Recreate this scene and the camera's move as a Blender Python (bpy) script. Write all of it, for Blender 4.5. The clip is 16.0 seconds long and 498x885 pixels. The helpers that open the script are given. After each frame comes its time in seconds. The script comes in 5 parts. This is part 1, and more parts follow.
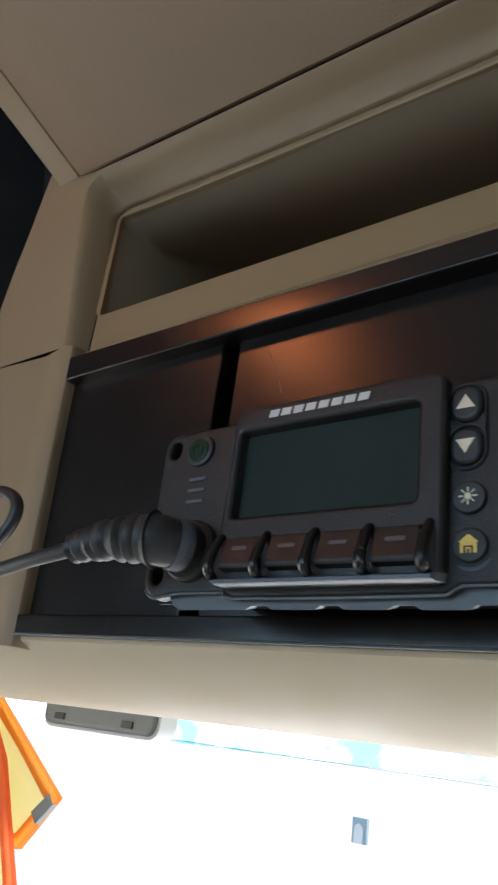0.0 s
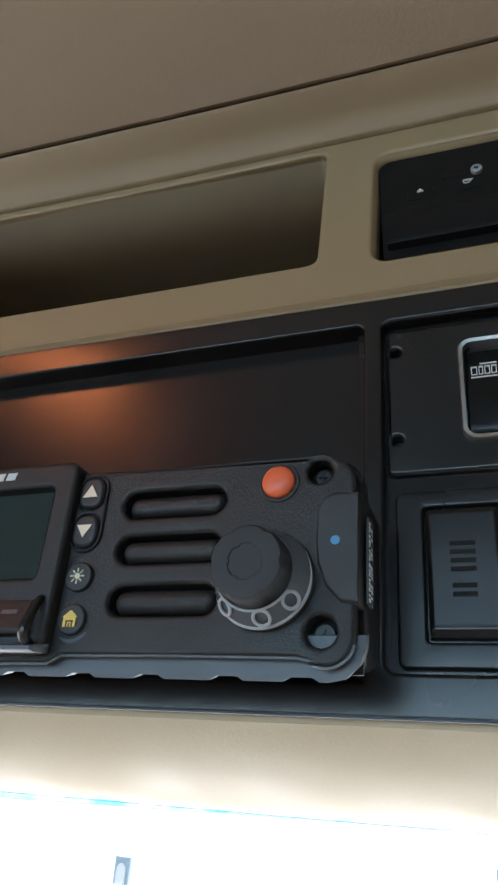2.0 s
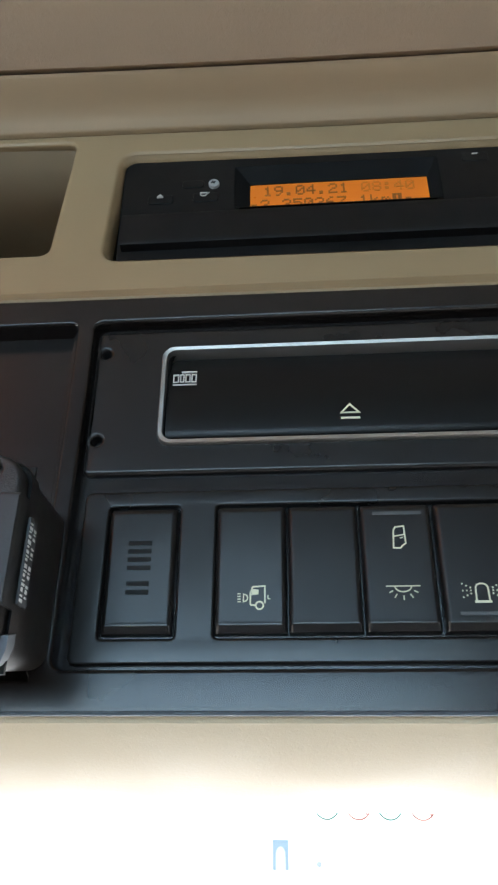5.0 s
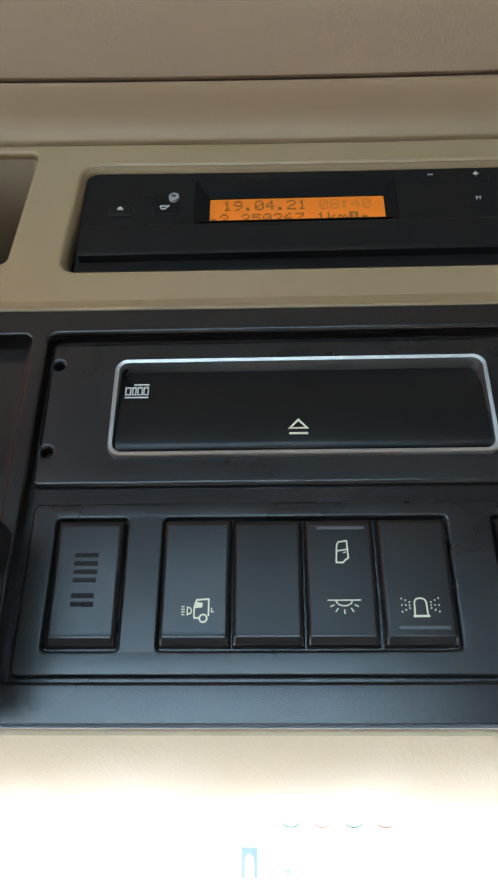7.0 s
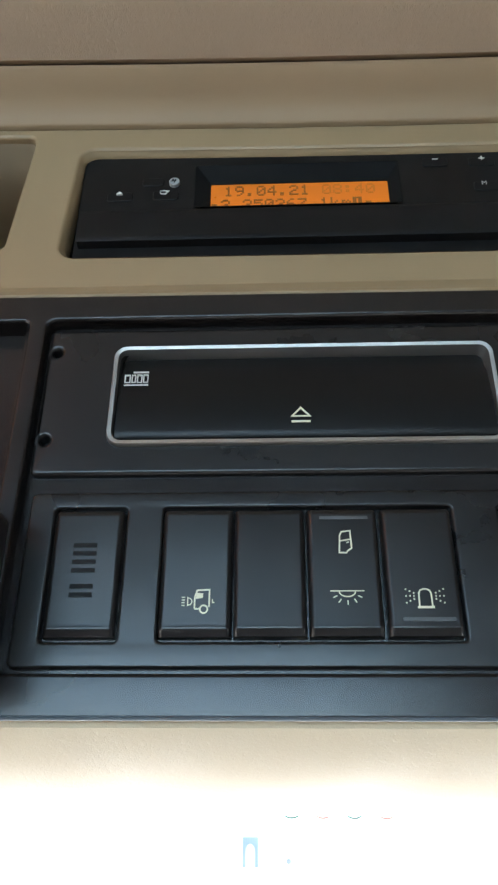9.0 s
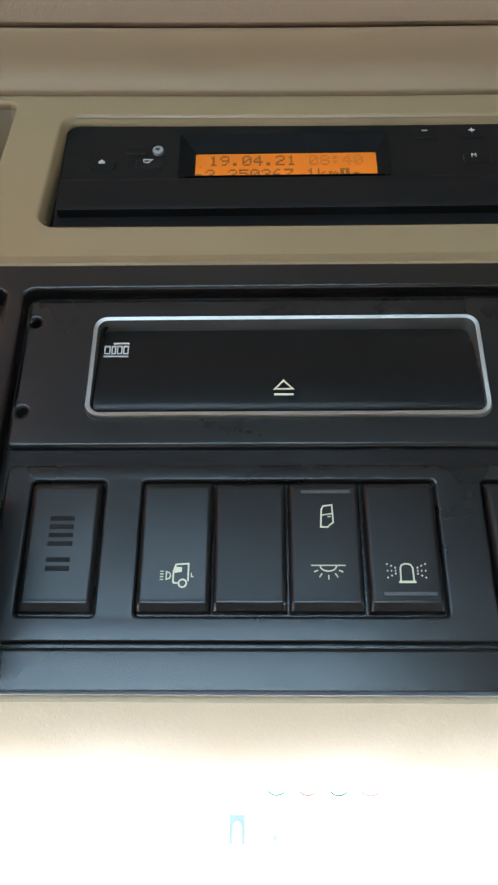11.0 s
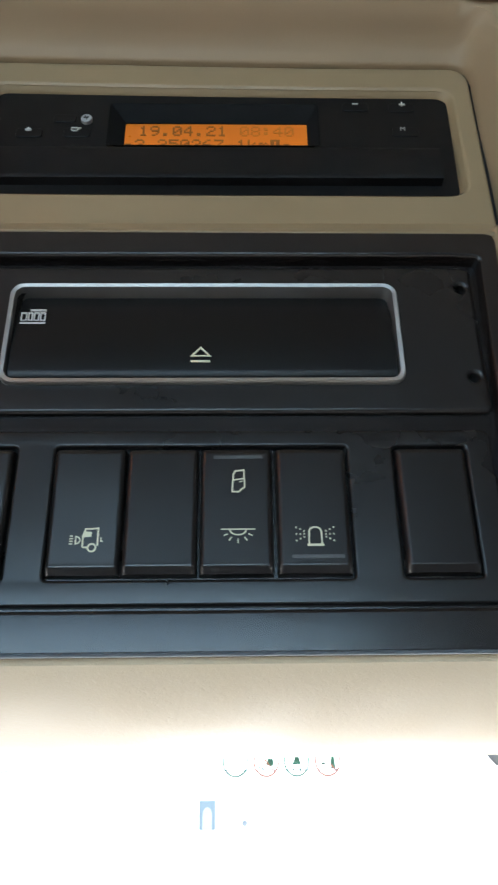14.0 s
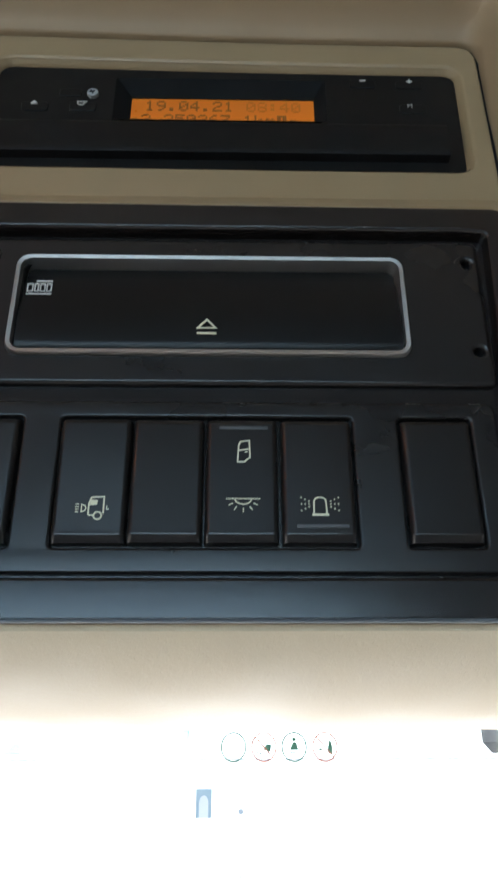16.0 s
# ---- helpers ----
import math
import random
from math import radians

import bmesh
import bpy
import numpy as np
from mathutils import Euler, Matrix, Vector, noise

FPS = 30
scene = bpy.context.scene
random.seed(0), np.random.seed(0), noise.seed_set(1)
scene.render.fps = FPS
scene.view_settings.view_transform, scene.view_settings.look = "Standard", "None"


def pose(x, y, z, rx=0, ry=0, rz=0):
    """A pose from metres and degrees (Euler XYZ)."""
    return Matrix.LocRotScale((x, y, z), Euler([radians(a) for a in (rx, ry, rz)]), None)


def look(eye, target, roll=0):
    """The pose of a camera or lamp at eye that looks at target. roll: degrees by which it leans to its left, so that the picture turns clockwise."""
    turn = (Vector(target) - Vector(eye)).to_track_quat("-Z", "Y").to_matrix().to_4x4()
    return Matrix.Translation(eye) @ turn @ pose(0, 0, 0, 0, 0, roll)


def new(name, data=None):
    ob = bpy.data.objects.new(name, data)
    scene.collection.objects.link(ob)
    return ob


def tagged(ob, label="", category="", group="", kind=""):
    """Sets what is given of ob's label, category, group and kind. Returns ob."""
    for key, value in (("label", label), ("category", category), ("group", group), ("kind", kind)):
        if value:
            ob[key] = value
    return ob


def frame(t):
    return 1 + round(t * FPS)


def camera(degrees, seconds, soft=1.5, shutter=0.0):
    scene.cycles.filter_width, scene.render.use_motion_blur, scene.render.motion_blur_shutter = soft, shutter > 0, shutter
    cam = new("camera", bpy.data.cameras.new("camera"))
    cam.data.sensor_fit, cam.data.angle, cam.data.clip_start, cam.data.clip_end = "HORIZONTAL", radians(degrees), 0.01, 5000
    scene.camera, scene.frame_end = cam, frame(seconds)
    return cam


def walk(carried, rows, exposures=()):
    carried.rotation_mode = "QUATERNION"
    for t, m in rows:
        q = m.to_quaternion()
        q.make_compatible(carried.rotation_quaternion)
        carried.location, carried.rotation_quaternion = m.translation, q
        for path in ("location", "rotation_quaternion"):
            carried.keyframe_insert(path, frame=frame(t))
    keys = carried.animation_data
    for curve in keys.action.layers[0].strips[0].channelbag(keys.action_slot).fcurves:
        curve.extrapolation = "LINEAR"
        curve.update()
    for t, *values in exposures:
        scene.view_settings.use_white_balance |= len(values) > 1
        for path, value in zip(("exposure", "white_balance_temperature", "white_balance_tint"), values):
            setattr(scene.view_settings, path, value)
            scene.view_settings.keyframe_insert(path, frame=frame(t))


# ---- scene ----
cam = camera(38.88, 16.0, 2.3, 0.4)
PATH = [
    (0, (-0.09707, -0.17795, 1.48787), (-1.2619, 1.2457, 2.2729), 8.11),
    (0.5, (-0.08458, -0.17755, 1.48625), (-1.1605, 1.3163, 2.2677), 6.58),
    (1, (-0.06903, -0.17240, 1.48772), (-0.9520, 1.4385, 2.2784), 6.12),
    (1.5, (-0.05241, -0.17517, 1.49329), (-0.7520, 1.4876, 2.3569), 4.28),
    (2, (-0.04856, -0.18416, 1.49494), (-0.7062, 1.4663, 2.4134), 4.92),
    (2.5, (-0.04952, -0.18559, 1.49605), (-0.7156, 1.4595, 2.4180), 5.17),
    (3, (-0.04908, -0.18502, 1.49557), (-0.6945, 1.4680, 2.4180), 5.11),
    (3.5, (-0.04483, -0.18275, 1.49533), (-0.6239, 1.5000, 2.4080), 4.77),
    (4, (-0.03083, -0.18724, 1.49633), (-0.4208, 1.5193, 2.4636), 3.21),
    (4.5, (-0.02092, -0.18166, 1.49757), (-0.2094, 1.5775, 2.4303), 1.14),
    (5, (-0.01537, -0.18293, 1.49776), (-0.1554, 1.5930, 2.4070), 0.49),
    (7.3, (-0.00741, -0.18603, 1.49902), (-0.0746, 1.5862, 2.4235), 0.30),
    (7.5, (-0.00794, -0.18472, 1.49916), (-0.0833, 1.5885, 2.4211), 0.48),
    (8, (-0.00737, -0.18181, 1.49953), (-0.0938, 1.5997, 2.4043), 0.48),
    (8.5, (-0.00851, -0.18118, 1.49965), (-0.0895, 1.6019, 2.4019), 0.56),
    (9, (-0.00776, -0.18217, 1.49948), (-0.0808, 1.6002, 2.4039), 0.38),
    (11.3, (-0.00516, -0.17755, 1.49824), (-0.0483, 1.6285, 2.3563), 0.38),
    (11.5, (-0.00484, -0.17813, 1.49776), (-0.0527, 1.6257, 2.3602), 0.29),
    (12, (-0.00460, -0.17693, 1.49646), (-0.0449, 1.6280, 2.3571), 0.26),
    (12.5, (0.00103, -0.17854, 1.49548), (0.0017, 1.6289, 2.3518), -0.42),
    (13, (0.00649, -0.17759, 1.49415), (0.0278, 1.6341, 2.3410), -0.59),
    (13.5, (0.00653, -0.17598, 1.49370), (0.0255, 1.6392, 2.3332), -0.47),
    (14, (0.00985, -0.17524, 1.49281), (0.0490, 1.6432, 2.3245), -0.74),
    (14.5, (0.01640, -0.17859, 1.49105), (0.1176, 1.6356, 2.3269), -1.35),
    (15, (0.01459, -0.17795, 1.49096), (0.0875, 1.6379, 2.3260), -0.98),
    (15.5, (0.01142, -0.17899, 1.49218), (0.0574, 1.6328, 2.3379), -0.44),
    (16, (0.00820, -0.17349, 1.48763), (0.0490, 1.6553, 2.2963), -0.24),
]
EXPOSURES = [(0, 0.33), (0.5, 0.34), (1, 0.2), (1.5, 0.05), (2, 0.78), (2.5, 1.28), (3.5, 1.22), (4, 1.2), (4.5, 1.3), (5, 1.25), (7.5, 1.45), (9, 1.42), (11.5, 1.5), (12, 1.5), (12.5, 1.22), (13.5, 1.18), (14.5, 1.04), (15, 0.86), (15.5, 0.93), (16, 0.88)]
# the plan below is drawn at 1 : 1.08; a disc slot 121 mm wide and a 188 mm tachograph give its true size
PLAN = 1.08
walk(cam, [(t, look(Vector(eye) * PLAN, Vector(target) * PLAN, roll)) for t, eye, target, roll in PATH], EXPOSURES)

# ---- light ----
SUN_ELEV, SUN_ROT = radians(48), radians(20)
world = bpy.data.worlds.new("world")
scene.world = world
world.use_nodes = True
wn = world.node_tree
sky = wn.nodes.new("ShaderNodeTexSky")
sky.sky_type = "NISHITA"
sky.sun_disc = False
sky.sun_elevation, sky.sun_rotation = SUN_ELEV, SUN_ROT
sky.dust_density, sky.ozone_density = 0.2, 4.0
wn.nodes["Background"].inputs["Strength"].default_value = 0.15
wn.links.new(sky.outputs[0], wn.nodes["Background"].inputs["Color"])

sun = new("sun", bpy.data.lights.new("sun", "SUN"))
sun.data.energy, sun.data.angle, sun.data.color = 5.0, radians(0.6), (1.0, 0.95, 0.87)
sun.matrix_world = look((0, 0, 10), Vector((0, 0, 10)) - Vector((math.sin(SUN_ROT) * math.cos(SUN_ELEV), math.cos(SUN_ROT) * math.cos(SUN_ELEV), math.sin(SUN_ELEV))))


def window_light(name, eye, target, w, h, power, color):
    """Area light in an opening, as sky light or as added fill."""
    lamp = new(name, bpy.data.lights.new(name, "AREA"))
    lamp.data.shape, lamp.data.size, lamp.data.size_y = "RECTANGLE", w * PLAN, h * PLAN
    lamp.data.energy, lamp.data.color = power * PLAN ** 2, color
    lamp.matrix_world = look(Vector(eye) * PLAN, Vector(target) * PLAN)
    return lamp


window_light("windscreen_skylight", (0.0, 0.80, 1.00), (0.0, 0.0, 1.25), 2.2, 0.55, 14.0, (0.95, 0.98, 1.0))
window_light("driver_window_skylight", (-1.15, -0.30, 1.2), (0.0, -0.30, 1.25), 0.8, 0.5, 1.9, (1.0, 0.94, 0.86))
window_light("passenger_window_skylight", (1.15, -0.30, 1.2), (0.0, -0.30, 1.25), 0.8, 0.5, 0.05, (0.90, 0.95, 1.0))
# no rear window is known; added to lay a bluish sheen on black plastic
window_light("rear_fill_light", (-0.40, -1.14, 1.58), (-0.20, 0.0, 1.58), 1.30, 0.40, 3.9, (0.47, 0.75, 1.0))


# ---- materials ----
def material(name, color, rough=0.5, metal=0.0, grain=900.0, bump=0.15, depth=0.0002, vary=0.12, stains=18.0, smudge=0.1, leather=0.0, specular=0.5, coat=0.0):
    m = bpy.data.materials.new(name)
    m.use_nodes = True
    nt = m.node_tree
    b = nt.nodes["Principled BSDF"]
    tc = nt.nodes.new("ShaderNodeTexCoord")
    b.inputs["Metallic"].default_value = metal
    b.inputs["Specular IOR Level"].default_value = specular
    b.inputs["Coat Weight"].default_value = coat
    big = nt.nodes.new("ShaderNodeTexNoise")
    big.inputs["Scale"].default_value, big.inputs["Detail"].default_value = stains, 6
    nt.links.new(tc.outputs["Object"], big.inputs["Vector"])
    fine = nt.nodes.new("ShaderNodeTexNoise")
    fine.inputs["Scale"].default_value, fine.inputs["Detail"].default_value = grain, 3
    nt.links.new(tc.outputs["Object"], fine.inputs["Vector"])
    mix = nt.nodes.new("ShaderNodeMix")
    mix.data_type = "RGBA"
    mix.inputs["A"].default_value = (*[c * (1 - vary) for c in color], 1)
    mix.inputs["B"].default_value = (*[min(1, c * (1 + vary)) for c in color], 1)
    add = nt.nodes.new("ShaderNodeMath")
    add.operation = "MULTIPLY_ADD"
    nt.links.new(fine.outputs["Fac"], add.inputs[0])
    add.inputs[1].default_value = 0.4
    sub = nt.nodes.new("ShaderNodeMath")
    sub.operation = "MULTIPLY"
    nt.links.new(big.outputs["Fac"], sub.inputs[0])
    sub.inputs[1].default_value = 0.6
    nt.links.new(sub.outputs[0], add.inputs[2])
    nt.links.new(add.outputs[0], mix.inputs["Factor"])
    nt.links.new(mix.outputs["Result"], b.inputs["Base Color"])
    rr_ = nt.nodes.new("ShaderNodeMapRange")
    rr_.inputs["To Min"].default_value, rr_.inputs["To Max"].default_value = max(0.02, rough - smudge), min(1, rough + smudge)
    rr_.inputs["From Min"].default_value, rr_.inputs["From Max"].default_value = 0.3, 0.7
    nt.links.new(big.outputs["Fac"], rr_.inputs["Value"])
    nt.links.new(rr_.outputs[0], b.inputs["Roughness"])
    height = fine.outputs["Fac"]
    if leather:
        vor = nt.nodes.new("ShaderNodeTexVoronoi")
        vor.feature = "SMOOTH_F1"
        vor.inputs["Scale"].default_value = leather
        warp = nt.nodes.new("ShaderNodeMix")
        warp.data_type = "VECTOR"
        warp.inputs["Factor"].default_value = 0.004
        nt.links.new(tc.outputs["Object"], warp.inputs["A"])
        nt.links.new(fine.outputs["Color"], warp.inputs["B"])
        nt.links.new(warp.outputs["Result"], vor.inputs["Vector"])
        both = nt.nodes.new("ShaderNodeMath")
        both.operation = "MULTIPLY_ADD"
        nt.links.new(fine.outputs["Fac"], both.inputs[0])
        both.inputs[1].default_value = 0.35
        nt.links.new(vor.outputs["Distance"], both.inputs[2])
        height = both.outputs[0]
    if bump:
        bn = nt.nodes.new("ShaderNodeBump")
        bn.inputs["Strength"].default_value, bn.inputs["Distance"].default_value = bump, depth
        nt.links.new(height, bn.inputs["Height"])
        nt.links.new(bn.outputs[0], b.inputs["Normal"])
    return m


def glowing(name, color, strength):
    m = material(name, color, 0.35, bump=0, vary=0.05)
    b = m.node_tree.nodes["Principled BSDF"]
    b.inputs["Emission Color"].default_value = (*color, 1)
    b.inputs["Emission Strength"].default_value = strength
    return m


def glass(name, tint):
    m = bpy.data.materials.new(name)
    m.use_nodes = True
    b = m.node_tree.nodes["Principled BSDF"]
    b.inputs["Base Color"].default_value = (*tint, 1)
    b.inputs["Transmission Weight"].default_value = 1.0
    b.inputs["Roughness"].default_value, b.inputs["IOR"].default_value = 0.0, 1.01
    return m


BEIGE = material("beige_moulded_plastic", (0.280, 0.190, 0.100), 0.52, grain=2200, bump=0.25, depth=0.00012, vary=0.08, stains=14)
TRIM = material("beige_trim_plastic", (0.284, 0.193, 0.110), 0.55, grain=2000, bump=0.3, depth=0.00012, vary=0.09, stains=11)
# fascia plastic made greyer and lighter to offset warm bounced light in the shelf
BIN = material("beige_plastic_less_warm", (0.295, 0.235, 0.155), 0.6, grain=2200, bump=0.25, depth=0.00012, vary=0.1, stains=14)
LEATHER = material("beige_grained_vinyl", (0.49, 0.395, 0.268), 0.6, grain=1200, bump=0.4, depth=0.0003, vary=0.1, stains=25, leather=620)
HEADLINER = material("grey_beige_headliner_vinyl", (0.285, 0.196, 0.125), 0.7, grain=1500, bump=0.6, depth=0.0003, vary=0.08, stains=8, leather=640)
BLACK = material("black_grained_plastic", (0.0110, 0.0085, 0.0076), 0.255, grain=2600, bump=0.05, depth=0.0001, vary=0.12, stains=22, smudge=0.02, leather=1100)
SATIN = material("black_satin_plastic", (0.0105, 0.0085, 0.0078), 0.29, grain=2400, bump=0.05, depth=0.00006, vary=0.1, stains=30, smudge=0.03)
RADIO = material("charcoal_radio_plastic", (0.0225, 0.0190, 0.0175), 0.42, specular=0.38, grain=2000, bump=0.85, depth=0.00018, vary=0.25, stains=30)
RUBBER = material("black_rubber", (0.024, 0.023, 0.023), 0.45, grain=1800, bump=0.2, vary=0.2)
TACHO = material("black_smooth_plastic", (0.006, 0.0055, 0.0055), 0.5, specular=0.2, grain=1500, bump=0.0, depth=0.00006, vary=0.2, stains=40)
# matt black for recesses and marks; also stands in for shade in gaps
DARK = material("matt_black_and_gap_shade", (0.006, 0.006, 0.006), 0.8, bump=0.1, vary=0.2)
GLOSS = material("glossy_black_panel", (0.007, 0.0062, 0.0058), 0.34, specular=0.22, bump=0, vary=0.1, smudge=0.01)
SCREEN = material("dark_green_display_glass", (0.030, 0.040, 0.036), 0.09, bump=0, vary=0.15, stains=60, smudge=0.03)
CHROME = material("brushed_aluminium", (0.50, 0.475, 0.45), 0.42, metal=1.0, grain=3000, bump=0.1, depth=0.00005, vary=0.06)
STEEL = material("dark_steel_screw", (0.05, 0.05, 0.05), 0.4, metal=1.0, vary=0.2)
PALE = material("pale_print", (0.70, 0.66, 0.46), 0.5, bump=0, vary=0.05)
SILVER = material("silver_print", (0.62, 0.60, 0.56), 0.4, bump=0, vary=0.05)
# grey for small parts and marks, and for edges painted as if lit
GUARD = material("grey_plastic_and_edge_light", (0.085, 0.095, 0.108), 0.45, grain=2600, bump=0.3, depth=0.0001, vary=0.15, stains=30)
HOOD = material("matt_black_hood", (0.006, 0.006, 0.006), 0.7, specular=0.1, bump=0, vary=0.1)
DULL = material("dull_silver_button", (0.30, 0.30, 0.29), 0.45, bump=0.05, vary=0.1)
CREAM = material("cream_print", (0.80, 0.64, 0.47), 0.5, bump=0, vary=0.05)
KNOB = material("matt_black_knob_rubber", (0.020, 0.020, 0.021), 0.55, grain=2400, bump=0.1, depth=0.00008, vary=0.12)
SMOKE = material("smoky_gloss_plastic", (0.100, 0.102, 0.106), 0.12, grain=1500, bump=0, vary=0.1, smudge=0.02)
GREYPRINT = material("grey_print", (0.07, 0.07, 0.07), 0.5, bump=0, vary=0.1)
AMBER_PRINT = material("yellow_print", (0.80, 0.55, 0.12), 0.5, bump=0, vary=0.05)
RED = material("orange_red_button", (0.78, 0.13, 0.045), 0.4, grain=1200, bump=0.05, vary=0.06)
GREEN = material("green_lens", (0.010, 0.036, 0.016), 0.25, bump=0, vary=0.1)
BLUE = material("blue_mark", (0.08, 0.30, 0.52), 0.4, bump=0, vary=0.05)
CLEAR_GREY = material("clear_plastic_and_glints", (0.34, 0.34, 0.34), 0.2, grain=1500, bump=0.05, vary=0.15)
LCD = glowing("amber_lcd", (0.72, 0.17, 0.012), 0.08)
# glow dims towards the top, putting the hood's shade into the emission
lcd_nt = LCD.node_tree
lcd_tc, lcd_sep, lcd_hood_shade = lcd_nt.nodes.new("ShaderNodeTexCoord"), lcd_nt.nodes.new("ShaderNodeSeparateXYZ"), lcd_nt.nodes.new("ShaderNodeMapRange")
lcd_hood_shade.inputs["From Min"].default_value, lcd_hood_shade.inputs["From Max"].default_value = 0.25, 1.0
lcd_hood_shade.inputs["To Min"].default_value, lcd_hood_shade.inputs["To Max"].default_value = 0.085, 0.02
lcd_nt.links.new(lcd_tc.outputs["Generated"], lcd_sep.inputs[0])
lcd_nt.links.new(lcd_sep.outputs["Z"], lcd_hood_shade.inputs["Value"])
lcd_nt.links.new(lcd_hood_shade.outputs[0], lcd_nt.nodes["Principled BSDF"].inputs["Emission Strength"])
LCD_FAINT = material("faint_lcd_segments", (0.58, 0.16, 0.017), 0.5, bump=0, vary=0.05)
LCD_INK = material("lcd_segments", (0.26, 0.08, 0.012), 0.5, bump=0, vary=0.05)
LABEL = material("white_serial_label", (0.62, 0.62, 0.60), 0.5, bump=0, vary=0.1)
GAP_SHEET = material("black_gap_sheet_cloth", (0.010, 0.010, 0.011), 0.9, grain=1800, bump=0.4, vary=0.2)
FABRIC = material("grey_cab_lining", (0.11, 0.105, 0.10), 0.85, grain=1200, bump=0.4, vary=0.12)
BOUNCE_FLOOR = material("pale_bounce_floor", (0.42, 0.42, 0.42), 0.9, grain=900, bump=0.5, vary=0.2)
YARD = material("pale_concrete_yard", (0.62, 0.61, 0.59), 0.9, grain=40, bump=0.3, depth=0.01, vary=0.15, stains=0.4)
PENNANT = material("pale_yellow_pennant_cloth", (0.78, 0.72, 0.42), 0.8, grain=1500, bump=0.3, vary=0.05)
ORANGE = material("orange_braid", (0.85, 0.28, 0.05), 0.8, grain=1500, bump=0.3, vary=0.08)
ORANGE2 = material("orange_red_braid", (0.85, 0.16, 0.05), 0.8, grain=1500, bump=0.3, vary=0.08)
for cloth, tint in ((PENNANT, (0.90, 0.84, 0.55)), (ORANGE, (0.95, 0.36, 0.06)), (ORANGE2, (0.95, 0.22, 0.07))):
    cn = cloth.node_tree
    through_light, blend = cn.nodes.new("ShaderNodeBsdfTranslucent"), cn.nodes.new("ShaderNodeMixShader")
    through_light.inputs["Color"].default_value = (*tint, 1)
    blend.inputs["Fac"].default_value = 0.55
    cn.links.new(cn.nodes["Principled BSDF"].outputs[0], blend.inputs[1])
    cn.links.new(through_light.outputs[0], blend.inputs[2])
    cn.links.new(blend.outputs[0], cn.nodes["Material Output"].inputs["Surface"])
GREYBOX = material("grey_sensor_plastic", (0.20, 0.22, 0.23), 0.45, bump=0.1, vary=0.1)
GREENINK = material("green_sticker_ink", (0.08, 0.27, 0.23), 0.5, bump=0, vary=0.05)
REDINK = material("red_sticker_ink", (0.58, 0.26, 0.22), 0.5, bump=0, vary=0.05)
PALEBLUE = material("pale_blue_edging", (0.45, 0.70, 0.78), 0.5, bump=0, vary=0.1)
PALERIM = material("light_grey_plastic", (0.50, 0.53, 0.54), 0.45, bump=0.05, vary=0.08)
DARKGREY = material("dark_grey_plastic", (0.045, 0.05, 0.052), 0.5, bump=0.1, vary=0.1)
SIGNBLUE = material("pale_blue_board", (0.40, 0.50, 0.53), 0.6, bump=0.1, vary=0.15, stains=3)
SIGNWHITE = material("white_board", (0.80, 0.80, 0.80), 0.6, bump=0, vary=0.03)
HAZE = glowing("white_sky_haze", (0.96, 0.98, 1.0), 1.6)
GLASS = glass("windscreen_glass", (0.97, 1.0, 0.99))
TINT = glass("blue_tint_film", (0.80, 0.95, 1.0))
tn = TINT.node_tree
t_noise = tn.nodes.new("ShaderNodeTexNoise")
t_noise.inputs["Scale"].default_value, t_noise.inputs["Detail"].default_value = 11.0, 4
t_ramp = tn.nodes.new("ShaderNodeValToRGB")
t_ramp.color_ramp.elements[0].position, t_ramp.color_ramp.elements[0].color = 0.40, (1.0, 1.0, 1.0, 1)
t_ramp.color_ramp.elements[1].position, t_ramp.color_ramp.elements[1].color = 0.60, (0.28, 0.74, 0.90, 1)
t_coord = tn.nodes.new("ShaderNodeTexCoord")
tn.links.new(t_coord.outputs["Object"], t_noise.inputs["Vector"])
tn.links.new(t_noise.outputs["Fac"], t_ramp.inputs["Fac"])
tn.links.new(t_ramp.outputs["Color"], tn.nodes["Principled BSDF"].inputs["Base Color"])
LAMP_LENS = glowing("warm_lamp_lens", (1.0, 0.29, 0.10), 25.0)


# ---- mesh helpers ----
def link(name, bm, mat, parent=None, label="", smooth=35.0):
    bmesh.ops.recalc_face_normals(bm, faces=bm.faces[:])
    me = bpy.data.meshes.new(name)
    for v in bm.verts:
        v.co *= PLAN
    if parent is not None:
        base = Vector((0, 0, 0))
        p = parent
        while p is not None:
            base += p.location
            p = p.parent
        for v in bm.verts:
            v.co -= base
    bm.to_mesh(me)
    bm.free()
    me.shade_smooth()
    me.set_sharp_from_angle(angle=radians(smooth))
    me.materials.append(mat)
    ob = new(name, me)
    wn_ = ob.modifiers.new("shading", "WEIGHTED_NORMAL")
    wn_.keep_sharp = True
    if parent is not None:
        ob.parent = parent
    if label:
        tagged(ob, label)
    return ob


def part(name, bm, mat, parent, label=""):
    return link(name, bm, mat, parent, label)


def thing(name, at, label, category, group="", kind=""):
    e = new(name)
    e.empty_display_size = 0.01
    e.location = Vector(at) * PLAN
    return tagged(e, label, category, group, kind)


def ring(cx, cz, w, h, r, y, n=4):
    """A rounded rectangle facing the cab, at depth y."""
    r = max(1e-5, min(r, w / 2 - 1e-6, h / 2 - 1e-6))
    pts = []
    for k, (sx, sz) in enumerate(((1, 1), (-1, 1), (-1, -1), (1, -1))):
        for i in range(n + 1):
            a = math.pi / 2 * (k + i / n)
            pts.append((cx + sx * (w / 2 - r) + r * math.cos(a), y, cz + sz * (h / 2 - r) + r * math.sin(a)))
    return pts


